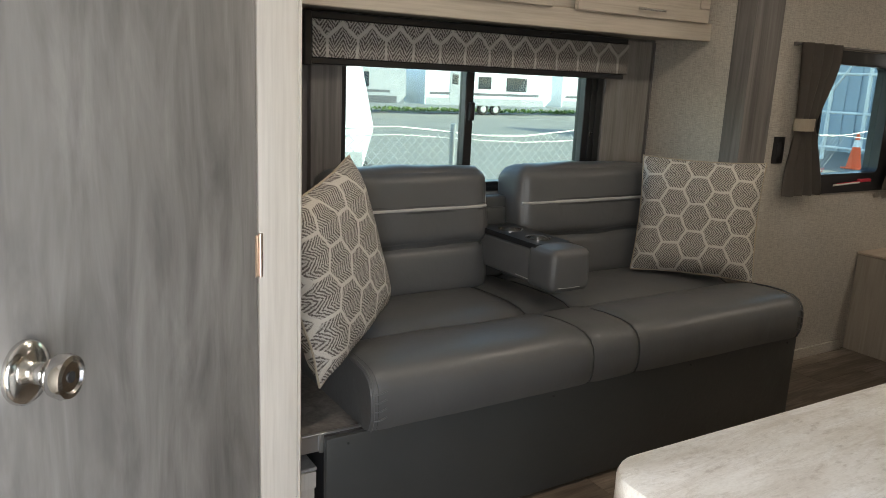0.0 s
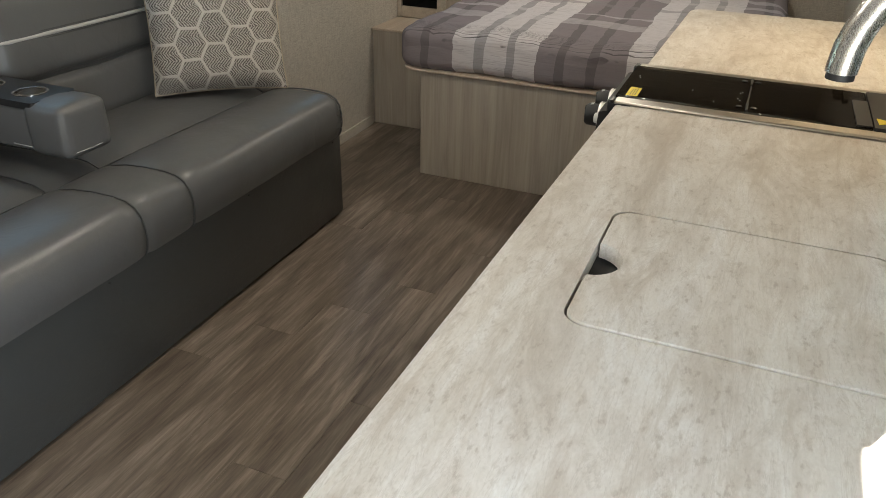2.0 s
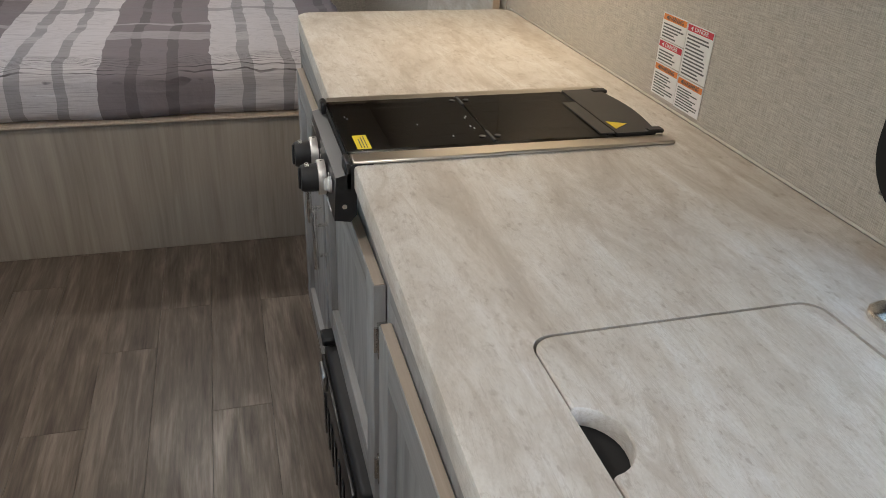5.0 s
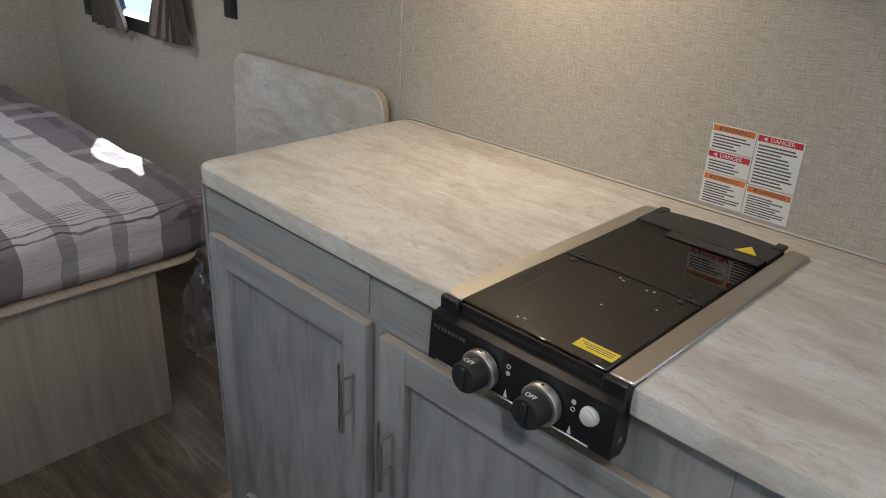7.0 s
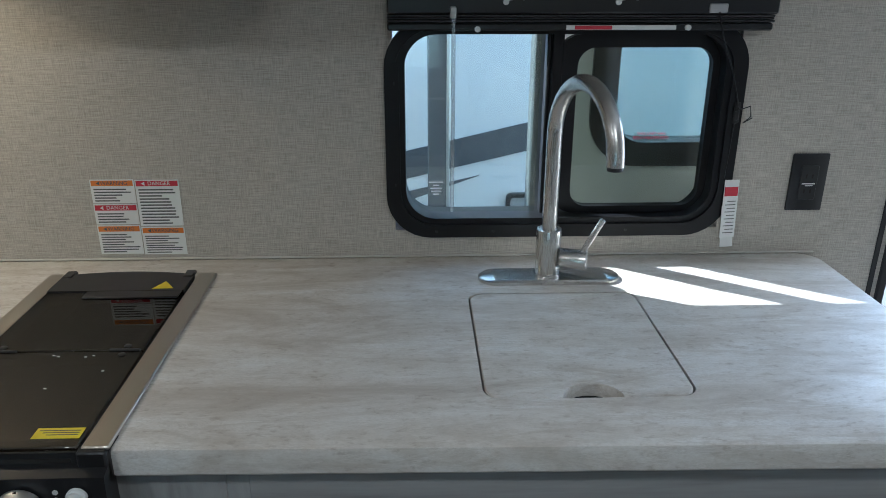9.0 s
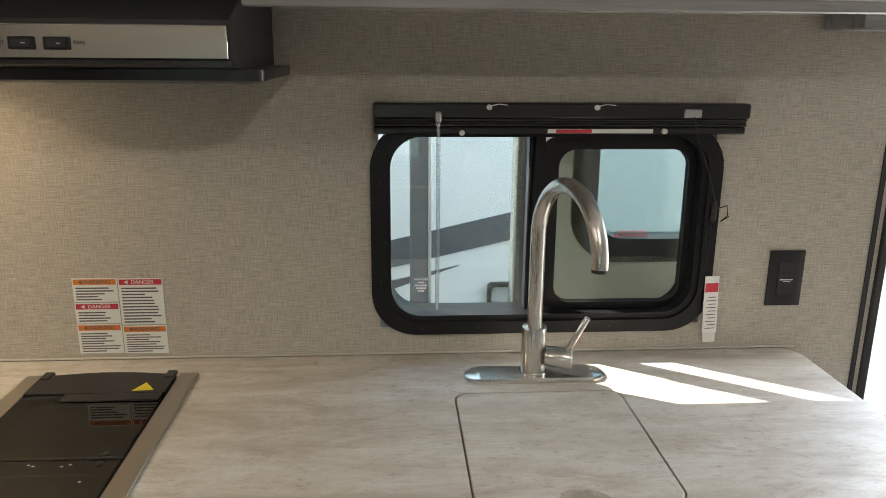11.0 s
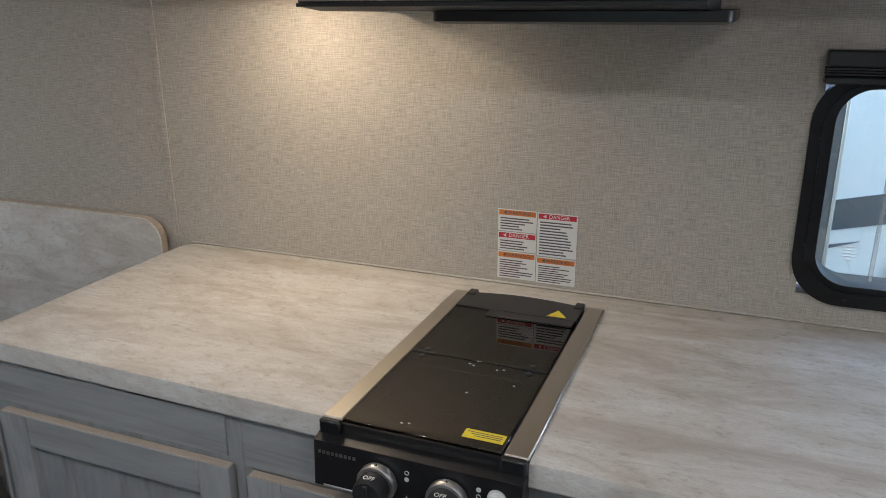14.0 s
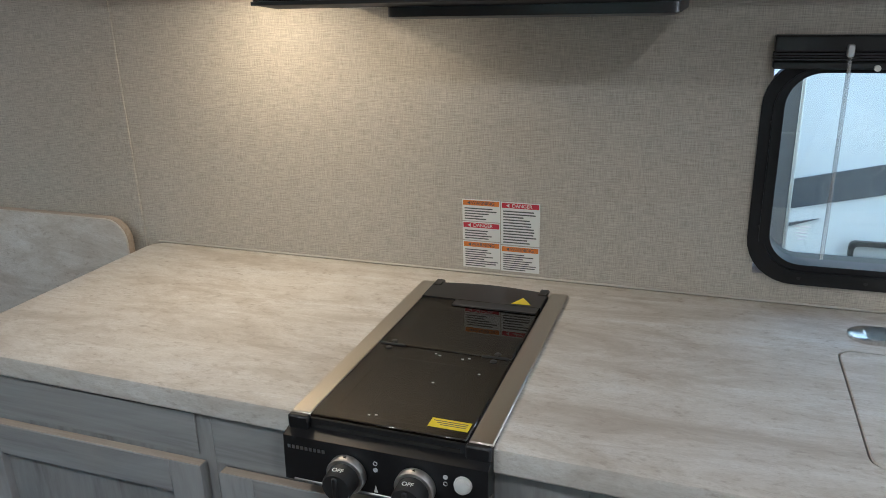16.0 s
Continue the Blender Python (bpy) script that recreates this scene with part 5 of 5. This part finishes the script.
part("board", box(1.912, 2.17, 2.675, 2.689, 0.35, 1.43, 0.003), timber("mid_grey_wood", ((0.17, 0.158, 0.147), (0.235, 0.22, 0.205), (0.29, 0.275, 0.26)), "z", 0.45), jamb2)

# ---- bed end ----
bed = thing("bed", (3.6, 1.05, 0), "bed on a bleached oak box with plaid mattress cover", "bed")
part("foot_panel", box(2.70, 2.718, 0.512, 1.70, 0.0, 0.4698, 0.002), BEDWOOD, bed, "bleached oak foot panel")
part("side_panel", box(2.7185, 4.61, 1.682, 1.70, 0.0, 0.4698, 0.002), BEDWOOD, bed)
part("side_panel", box(2.7185, 4.61, 0.512, 0.53, 0.0, 0.4698, 0.002), BEDWOOD, bed)
part("platform", rounded_slab(2.684, 4.615, 0.36, 1.80, 0.470, 0.479, 0.09, 0.003), RAW_EDGE, bed, "board with pale rounded edge")
mat_bm = soft(2.688, 4.61, 0.30, 1.80, 0.4795, 0.650, 0.05, 44, 0.006, 0.012, 4, 3)
for v in mat_bm.verts:
    n1 = noise.noise(v.co * 11)
    if v.co.z > 0.58:
        v.co.z += 0.009 * n1 + 0.004 * noise.noise(v.co * 27)
    elif v.co.x < 2.75:
        v.co.x += 0.007 * noise.noise(Vector((v.co.z * 16, v.co.y * 5, 2))) + 0.004 * n1
part("mattress", mat_bm, PLAID, bed, "plaid grey and mauve mattress cover")

ns = thing("nightstand", (3.35, 2.0, 0), "bleached oak bedside shelf cupboard", "nightstand")
part("body", box(3.23, 3.52, 1.805, 2.206, 0.0, 0.485, 0.002), BEDWOOD, ns)
part("top", box(3.222, 3.52, 1.802, 2.208, 0.486, 0.498, 0.003), RAW_EDGE, ns)
tc = thing("bedside_cabinet", (3.7, 2.0, 0.5), "cream wood cabinet with mirror door and two open cubbies", "cabinet")
X = 3.52
for ya, yb, za, zb in ((2.185, 2.209, 0.50, H - 0.01), (1.925, 1.98, 0.50, H - 0.01), (1.98, 2.185, 0.978, 1.03), (1.98, 2.185, 0.757, 0.80), (1.98, 2.185, 0.50, 0.555), (1.98, 2.185, 1.52, H - 0.01)):
    part("face_rail", box(X, X + 0.02, ya, yb, za, zb, 0.002), CREAM, tc)
part("side", box(X + 0.021, 3.95, 1.925, 1.94, 0.50, H - 0.01, 0.001), CREAM, tc)
# cubby insides and shelves in near-black: shade painted in, not cream wood
part("inside", join(box(3.9, 3.92, 1.941, 2.209, 0.50, H - 0.01, 0), box(X + 0.021, 3.9, 1.9405, 1.955, 0.5, H - 0.01, 0), box(X + 0.021, 3.9, 2.195, 2.209, 0.5, H - 0.01, 0)), SHADE_AND_MARK, tc)
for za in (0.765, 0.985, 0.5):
    part("shelf", box(X + 0.021, 3.9, 1.955, 2.195, za, za + 0.02, 0), SHADE_AND_MARK, tc)
md = part("mirror_door", join(box(X - 0.02, X - 0.001, 2.145, 2.205, 1.02, 1.62, 0.003), box(X - 0.02, X - 0.001, 1.935, 1.99, 1.02, 1.62, 0.003), box(X - 0.02, X - 0.001, 1.99, 2.145, 1.02, 1.075, 0.003), box(X - 0.02, X - 0.001, 1.99, 2.145, 1.56, 1.62, 0.003)), CREAM, tc)
part("mirror", box(X - 0.010, X - 0.006, 1.985, 2.15, 1.07, 1.565, 0), MIRROR, md)


def curtain(x0, x1, y, z0, z1, tie, side, seed):
    """A gathered curtain, drawn in by a band."""
    loops = []
    for j in range(25):
        z = z0 + (z1 - z0) * j / 24
        k = abs(z - tie) / (z1 - z0)
        w = 0.42 + 0.58 * min(1, (k * 2.4)) ** 0.8
        cx = (x0 + x1) / 2 + side * (1 - w) * (x1 - x0) * 0.32
        row = []
        for i in range(41):
            u = i / 40
            x = cx + (u - 0.5) * (x1 - x0) * w
            d = 0.016 * math.sin(u * 24 + seed + 0.6 * math.sin(z * 9)) * (0.5 + 0.5 * w) + 0.005 * noise.noise(Vector((u * 6, z * 8, seed)))
            row.append((x, y + d, z))
        loops.append(row)
    bm = skin(loops, False, False)
    bmesh.ops.solidify(bm, geom=bm.faces[:], thickness=0.003)
    c = thing("curtain", ((x0 + x1) / 2, y, z0), "short taupe curtain gathered by a woven tieback", "curtain", "tied-back curtains")
    part("cloth", bm, CURTAIN, c)
    bx = (x0 + x1) / 2 + side * 0.58 * (x1 - x0) * 0.32
    hw = (x1 - x0) * 0.23
    part("tieback", skin([flat([(bx + (hw + 0.006) * math.cos(a), y + 0.026 * math.sin(a)) for a in (2 * math.pi * k / 20 for k in range(20))], z) for z in (tie - 0.026, tie + 0.026)], False), WEAVE, c, "woven straw-coloured tieback")


curtain(2.50, 2.755, 2.165, 0.805, 1.445, 1.11, -1, 0.0)
curtain(3.285, 3.56, 2.165, 0.805, 1.445, 1.11, 1, 2.0)
curtain(3.305, 3.575, 0.045, 0.94, 1.44, 1.15, -1, 4.0)
curtain(3.735, 4.06, 0.045, 0.925, 1.44, 1.15, 1, 1.0)
for ya, xa, xb in ((2.19, 2.48, 3.59), (0.02, 3.29, 4.10)):
    rl = thing("curtain_rail", ((xa + xb) / 2, ya, 1.435), "thin curtain rail above the window", "curtain rail")
    part("rail", rod((xa, ya, 1.438), (xb, ya, 1.438), 0.006, 10), DARKWOOD, rl)
    for xe in (xa + 0.02, xb - 0.02):
        part("bracket", box(xe - 0.006, xe + 0.006, min(ya, 2.209 if ya > 1 else 0.001), max(ya, 2.209 if ya > 1 else 0.001), 1.43, 1.446, 0.001), DARKWOOD, rl)

# laminate board standing behind the bed
brd = thing("table_board", (2.73, 0.05, 0), "pale stone-look table board standing against the wall", "table top")
bp = moved(rounded_slab(-0.36, 0.36, 0.0, 0.969, 0.0, 0.024, 0.06, 0.002), pose(2.668, 0.075, 0.0, 92.5, 0, 0))
part("board", bp, TOP, brd)
part("edge_band", moved(ring([(x, y) for x, y in rrect(-0.3615, 0.3615, -0.0005, 0.9705, 0.06, 6)], [(x, y) for x, y in rrect(-0.3602, 0.3602, 0.001, 0.9692, 0.06, 6)], flat, 0.003, 0.021), pose(2.668, 0.075, 0.0, 92.5, 0, 0)), RAW_EDGE, brd, "tan edge band")

# clear plastic bag hanging from the bed board
bag_bm = bmesh.new()
bmesh.ops.create_icosphere(bag_bm, subdivisions=4, radius=1)
for v in bag_bm.verts:
    n0 = noise.noise(v.co * 2.2) * 0.25 + abs(noise.noise(v.co * 4.5)) * 0.28 - 0.1 + noise.noise(v.co * 9) * 0.06
    s_ = 0.45 + 0.55 * (0.5 - 0.5 * v.co.z)
    v.co = Vector((v.co.x * 0.062 * s_, v.co.y * 0.105 * s_, v.co.z * 0.15)) * (1 + n0)
bg = thing("plastic_bag", (2.665, 0.42, 0.30), "crumpled clear plastic bag hanging at the bed corner", "plastic bag")
part("film", moved(bag_bm, Matrix.Translation((2.615, 0.415, 0.345))), BAG, bg)
part("neck", tube([(2.62, 0.41, 0.47), (2.645, 0.405, 0.48), (2.675, 0.405, 0.485)], 0.006, 6), BAG, bg)

# ceiling lamp fittings, out of view, added to go with the fill lights
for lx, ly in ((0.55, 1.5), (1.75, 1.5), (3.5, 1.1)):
    cl = thing("unseen_ceiling_lamp", (lx, ly, H), "unseen flush round ceiling lamp added as fill", "ceiling lamp", "ceiling lamps")
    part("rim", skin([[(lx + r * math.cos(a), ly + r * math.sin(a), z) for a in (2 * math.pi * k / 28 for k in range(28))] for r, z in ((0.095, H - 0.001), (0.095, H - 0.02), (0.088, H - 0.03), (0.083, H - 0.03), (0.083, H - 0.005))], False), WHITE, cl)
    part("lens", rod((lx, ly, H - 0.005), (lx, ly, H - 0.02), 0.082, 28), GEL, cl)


# ---- outside ----
G = -0.78
GROUND = plain("pale_asphalt", (0.165, 0.165, 0.15), 0.9, vary=0.2, scale=6, bump=0.3)
gm = bmesh.new()
bmesh.ops.create_grid(gm, x_segments=2, y_segments=2, size=600)
gm.transform(Matrix.Translation((0, 0, G)))
solid("ground", gm, GROUND, "pale sunlit asphalt of the lot", "ground", kind="structure")
RVWHITE = plain("white_trailer_skin", (0.76, 0.78, 0.79), 0.35, vary=0.04, scale=3)
RVGREY = plain("grey_graphic", (0.10, 0.105, 0.115), 0.4)
RVPALE = plain("pale_grey_skin", (0.36, 0.37, 0.38), 0.4)
GLASSDARK = plain("dark_window_glass", (0.03, 0.04, 0.05), 0.08)
TYRE = plain("tyre_rubber", (0.02, 0.02, 0.02), 0.8)
GREEN = plain("grass_green", (0.12, 0.20, 0.04), 0.9, vary=0.5, scale=20)
GALV = plain("galvanised_wire", (0.36, 0.37, 0.37), 0.5, 0.6)

gb = bmesh.new()
rg = random.Random(4)
for _ in range(5000):
    x, y = rg.uniform(-30, 60), rg.uniform(40, 44.5)
    h, w, a = rg.uniform(0.06, 0.2), rg.uniform(0.04, 0.12), rg.uniform(0, 3.1)
    p = [gb.verts.new(q) for q in ((x - w * math.cos(a), y - w * math.sin(a), G), (x + w * math.cos(a), y + w * math.sin(a), G), (x + rg.uniform(-0.1, 0.1), y + rg.uniform(-0.1, 0.1), G + h))]
    gb.faces.new(p)
solid("grass_strip", gb, GREEN, "strip of green grass behind the far lot", "grass", kind="stuff", smooth=False)


def trailer(x, y, length, turn, side_skin, windows, label, tall=2.7):
    t = thing("travel_trailer", label=label, category="trailer", group="parked trailers", m=pose(x, y, G, 0, 0, turn))
    prof = [(-length / 2, 0.55), (length / 2 - 0.5, 0.55), (length / 2, 1.0), (length / 2 - 0.05, tall - 0.2), (length / 2 - 0.5, tall + 0.15), (-length / 2 + 0.1, tall + 0.15), (-length / 2, tall)]
    part("body", skin([[(px, yy, pz) for px, pz in prof] for yy in (-1.2, 1.2)]), side_skin, t)
    part("skirt", box(-length / 2 + 0.1, length / 2 - 0.6, -1.215, -1.2, 0.56, 0.95, 0), RVPALE if side_skin is RVWHITE else RVGREY, t)
    part("roof_edge", box(-length / 2 + 0.1, length / 2 - 0.5, -1.22, -1.19, tall + 0.02, tall + 0.16, 0.02), RVPALE, t)
    part("stripe", box(-length / 2 + 0.3, length / 2 - 1.0, -1.212, -1.2, 1.12, 1.26, 0), RVGREY, t, "grey side stripe")
    for wx, ww, wz, wh in windows:
        w = part("window", box(wx - ww / 2, wx + ww / 2, -1.225, -1.2, wz, wz + wh, 0.01), BLACK, t)
        part("pane", box(wx - ww / 2 + 0.05, wx + ww / 2 - 0.05, -1.23, -1.2255, wz + 0.05, wz + wh - 0.05, 0), GLASSDARK, w)
    dr = part("door", box(-length / 2 + 1.6, -length / 2 + 2.3, -1.225, -1.2, 0.7, 2.5, 0.01), RVPALE, t)
    part("door_window", box(-length / 2 + 1.75, -length / 2 + 2.15, -1.232, -1.2255, 1.7, 2.25, 0), GLASSDARK, dr)
    for wx in (-0.45, 0.45):
        wl = part("wheel", rod((wx, -1.1, 0.35), (wx, -0.9, 0.35), 0.35, 20, bevel=0.03), TYRE, t)
        part("rim", rod((wx, -1.12, 0.35), (wx, -1.1, 0.35), 0.2, 16), ALU, wl)
    return t


far = [(-3.5, 39, 8.0, RVWHITE, [(-1, 1.2, 1.5, 0.6), (1.5, 0.7, 1.6, 0.6), (2.9, 0.5, 1.5, 0.8)]),
       (6.5, 38.5, 8.6, RVWHITE, [(-1.2, 0.9, 1.5, 0.8), (0.6, 1.3, 1.5, 0.7), (2.7, 0.6, 1.5, 0.7)]),
       (16.0, 39, 8.2, RVPALE, [(-1, 1.3, 1.4, 0.8), (1.2, 1.2, 1.4, 0.8)]),
       (25.5, 38.5, 9.0, RVWHITE, [(-0.5, 0.9, 1.5, 0.7), (1.8, 1.5, 1.4, 0.8)]),
       (35.5, 39, 8.5, RVWHITE, [(-0.5, 0.9, 1.5, 0.7), (1.8, 1.5, 1.4, 0.8)]),
       (-14.0, 39, 8.5, RVWHITE, [(-0.5, 0.9, 1.5, 0.7), (1.8, 1.5, 1.4, 0.8)])]
for fx_, fy_, ln, sk, ws in far:
    trailer(fx_, fy_, ln, 0, sk, ws, "white travel trailer parked across the lot")

# near white trailer seen in part through the sofa window
nt_ = thing("travel_trailer", label="white travel trailer nose with grey base behind the fence", category="trailer", group="parked trailers", m=pose(4.05, 9.0, G, 0, 0, 0))
prof = [(-7, 0.5), (-0.45, 0.5), (-0.25, 0.9), (-0.12, 1.35), (-0.35, 2.35), (-0.9, 2.8), (-7, 2.8)]
part("body", skin([[(px, yy, pz) for px, pz in prof] for yy in (0.0, 2.4)]), RVWHITE, nt_)
part("nose_skirt", box(-6.5, -0.28, -0.02, 0.0, 0.55, 1.05, 0), RVPALE, nt_, "pale grey lower panel")
part("stripe", skin([[(px, yy, pz) for px, pz in ((-3, 2.1), (-0.55, 2.3), (-0.75, 2.52), (-3, 2.3))] for yy in (-0.012, 0.0)]), RVGREY, nt_, "dark grey graphic")
part("marker_lamp", box(-0.55, -0.47, -0.04, 0.0, 0.88, 0.93, 0.01), ORANGE, nt_)
part("hatch", ring(rrect(-1.1, -0.55, 0.55, 0.98, 0.05, 4), rrect(-1.07, -0.58, 0.58, 0.95, 0.04, 4), upright, -0.035, -0.02), RVGREY, nt_)
part("hitch", join(box(-0.4, 0.6, 1.0, 1.1, 0.42, 0.52, 0.01), rod((0.35, 1.05, 0.0), (0.35, 1.05, 0.75), 0.04, 10), box(-0.1, 0.25, 0.9, 1.25, 0.52, 0.82, 0.02)), BLACKMAT, nt_, "black hitch with tongue jack")

# chain-link fence
fence = thing("chain_link_fence", (2, 6.5, G), "galvanised chain-link fence across the lot", "fence")
FYY, FZ0, FZ1 = 6.6, G, G + 1.55
for px in (-5.4, -2.6, 0.2, 3.0, 5.8, 8.6):
    part("post", rod((px + 0.62, FYY, FZ0), (px + 0.62, FYY, FZ1 + 0.03), 0.03, 10), GALV, fence)
part("top_wire", tube([(-5 + k * 0.5, FYY, FZ1 - 0.05 - 0.05 * math.sin(k * 1.1)) for k in range(34)], 0.008, 5), GALV, fence)
part("top_wire", tube([(-5 + k * 0.5, FYY + 0.01, FZ1 - 0.12 + 0.04 * math.sin(k * 0.9)) for k in range(34)], 0.006, 5), GALV, fence)


def wire(a, b, r=0.0032):
    a, b = Vector(a), Vector(b)
    s_, u_ = Vector((0, r, 0)), (b - a).normalized().cross(Vector((0, 1, 0))) * r
    return [a + s_, a - 0.5 * s_ + u_, a - 0.5 * s_ - u_], [b + s_, b - 0.5 * s_ + u_, b - 0.5 * s_ - u_]


fm = bmesh.new()
span = FZ1 - FZ0 - 0.1
k = -5.0 - span
while k < 9.0:
    for d in (1, -1):
        x0_ = k if d > 0 else k + span
        x1_ = x0_ + d * span
        la, lb = wire((x0_, FYY, FZ0 + 0.03), (x1_, FYY, FZ1 - 0.07))
        va, vb = [fm.verts.new(q) for q in la], [fm.verts.new(q) for q in lb]
        for q in range(3):
            fm.faces.new((va[q], va[(q + 1) % 3], vb[(q + 1) % 3], vb[q]))
    k += 0.095
part("mesh", fm, GALV, fence, "diamond wire mesh", smooth=False)

# service yard seen through the emergency window
yard = thing("yard_building", (27.0, 15.0, G), "grey-blue metal building behind the yard", "building", kind="structure")
CLAD = plain("blue_grey_cladding", (0.36, 0.42, 0.47), 0.5, vary=0.12, scale=4)
part("wall", box(27.0, 27.3, 3.0, 23.0, G, G + 7.0, 0), CLAD, yard)
for j in range(40):
    part("rib", box(26.95, 27.0, 3.2 + 0.5 * j, 3.3 + 0.5 * j, G, G + 7.0, 0), CLAD, yard)
part("door", box(26.9, 26.95, 13.2, 15.2, G, G + 4.2, 0.01), plain("dark_blue_door", (0.05, 0.08, 0.16), 0.5), yard)
gate = thing("yard_gate", (23.0, 14.5, G), "white tubular steel yard gate", "gate")
for py in (12.4, 13.6, 14.8, 16.0):
    part("post", rod((23, py, G), (23, py, G + 4.0), 0.06, 8), WHITE, gate)
for pz in (0.4, 1.5, 2.7, 3.9):
    part("rail", rod((23, 12.4, G + pz), (23, 16.0, G + pz), 0.045, 8), WHITE, gate)
part("brace", rod((23, 16.0, G + 0.4), (23, 13.6, G + 3.9), 0.045, 8), WHITE, gate)
part("notice", box(22.9, 22.95, 14.95, 15.35, G + 1.9, G + 2.8, 0), YELLOW, gate, "yellow notice plate")
CONE = plain("cone_orange", (0.8, 0.10, 0.02), 0.5, vary=0.05)
CX, CY = 21.0, 12.55
cone = thing("traffic_cone", (CX, CY, G), "orange traffic cone with a white collar", "traffic cone")
part("base", rounded_slab(CX - 0.26, CX + 0.26, CY - 0.26, CY + 0.26, G, G + 0.04, 0.05, 0.004), CONE, cone)
part("body", rod((CX, CY, G + 0.04), (CX, CY, G + 1.0), 0.2, 24, 0.04), CONE, cone)
part("collar", rod((CX, CY, G + 0.62), (CX, CY, G + 0.82), 0.104, 24, 0.071), WHITE, cone, "white reflective collar")

# neighbour trailer outside the galley window
NBY = -1.25
GRAPHIC_A = ((1.6, 0.645), (0.32, 0.945), (0.30, 0.848), (1.6, 0.545))
GRAPHIC_B = ((1.2, 0.59), (0.60, 0.727), (1.2, 0.51))
VENT = (0.205, 0.50, 0.565, 0.66)
nb = thing("travel_trailer", label="white travel trailer with grey graphics beside the kitchen window", category="trailer", group="parked trailers", m=pose(0, NBY, G, 0, 0, 0))
part("body", box(-0.7, 7.5, -2.4, 0.0, 0.55, 3.35, 0.03, 2), RVWHITE, nb)
part("graphic", skin([[(px, yy, pz - G) for px, pz in GRAPHIC_A] for yy in (0.0, 0.008)]), RVGREY, nb, "grey sweeping graphic")
part("graphic", skin([[(px, yy, pz - G) for px, pz in GRAPHIC_B] for yy in (0.0, 0.008)]), RVGREY, nb, "grey pointed graphic")
w = part("vent", ring(rrect(VENT[0], VENT[1], VENT[2] - G, VENT[3] - G, 0.02, 4), rrect(VENT[0] + 0.015, VENT[1] - 0.015, VENT[2] - G + 0.015, VENT[3] - G - 0.015, 0.015, 4), upright, 0.0, 0.02), BLACK, nb, "small black-framed hatch")
part("cover", box(VENT[0] + 0.012, VENT[1] - 0.012, 0.002, 0.01, VENT[2] - G + 0.012, VENT[3] - G - 0.012, 0), RVPALE, w)
part("wheel", rod((4.5, -0.25, 0.36), (4.5, -0.05, 0.36), 0.36, 24, bevel=0.03), TYRE, nb)
post = thing("awning_arm", (0.755, -0.95, G), "grey aluminium awning arm outside the kitchen window", "awning arm")
part("arm", box(0.73, 0.79, -0.98, -0.94, G, 2.2, 0.004), RVGREY, post)
part("rail", box(0.722, 0.732, -0.985, -0.935, G, 2.2, 0.002), ALU, post)
trailer(-9.0, -14.0, 8.5, 180, RVWHITE, [(-0.5, 0.9, 1.5, 0.7), (1.8, 1.5, 1.4, 0.8)], "white travel trailer parked beyond the entry")

# ---- floor planks, last ----
def plank_mesh(length, width, name):
    return mesh_of(name, moved(box(0, length, 0, width - 0.0006, -0.0035, 0.0, 0.0004), Matrix.Identity(4)), PLANK)


floor = thing("floor", (1.8, 1.1, 0), "grey-brown vinyl plank floor laid lengthwise", "floor", kind="structure")
rp = random.Random(11)
cache = {}
WID = 0.152
row = 0
y = 0.0
while y < 2.21 - 0.01:
    wd = min(WID, 2.21 - y)
    x = -0.95
    first = rp.choice((0.3, 0.5, 0.7, 0.9))
    while x < 4.615:
        ln = min(first if x == -0.95 else 0.914, 4.62 - x)
        key = (round(ln, 3), round(wd, 3))
        if key not in cache:
            cache[key] = plank_mesh(ln - 0.0008, wd, "plank")
        ob = new("plank", cache[key])
        ob.parent = floor
        ob.matrix_parent_inverse = PLACE[floor.name].inverted()
        ob.location = (x, y, 0)
        x += ln
    y += WID
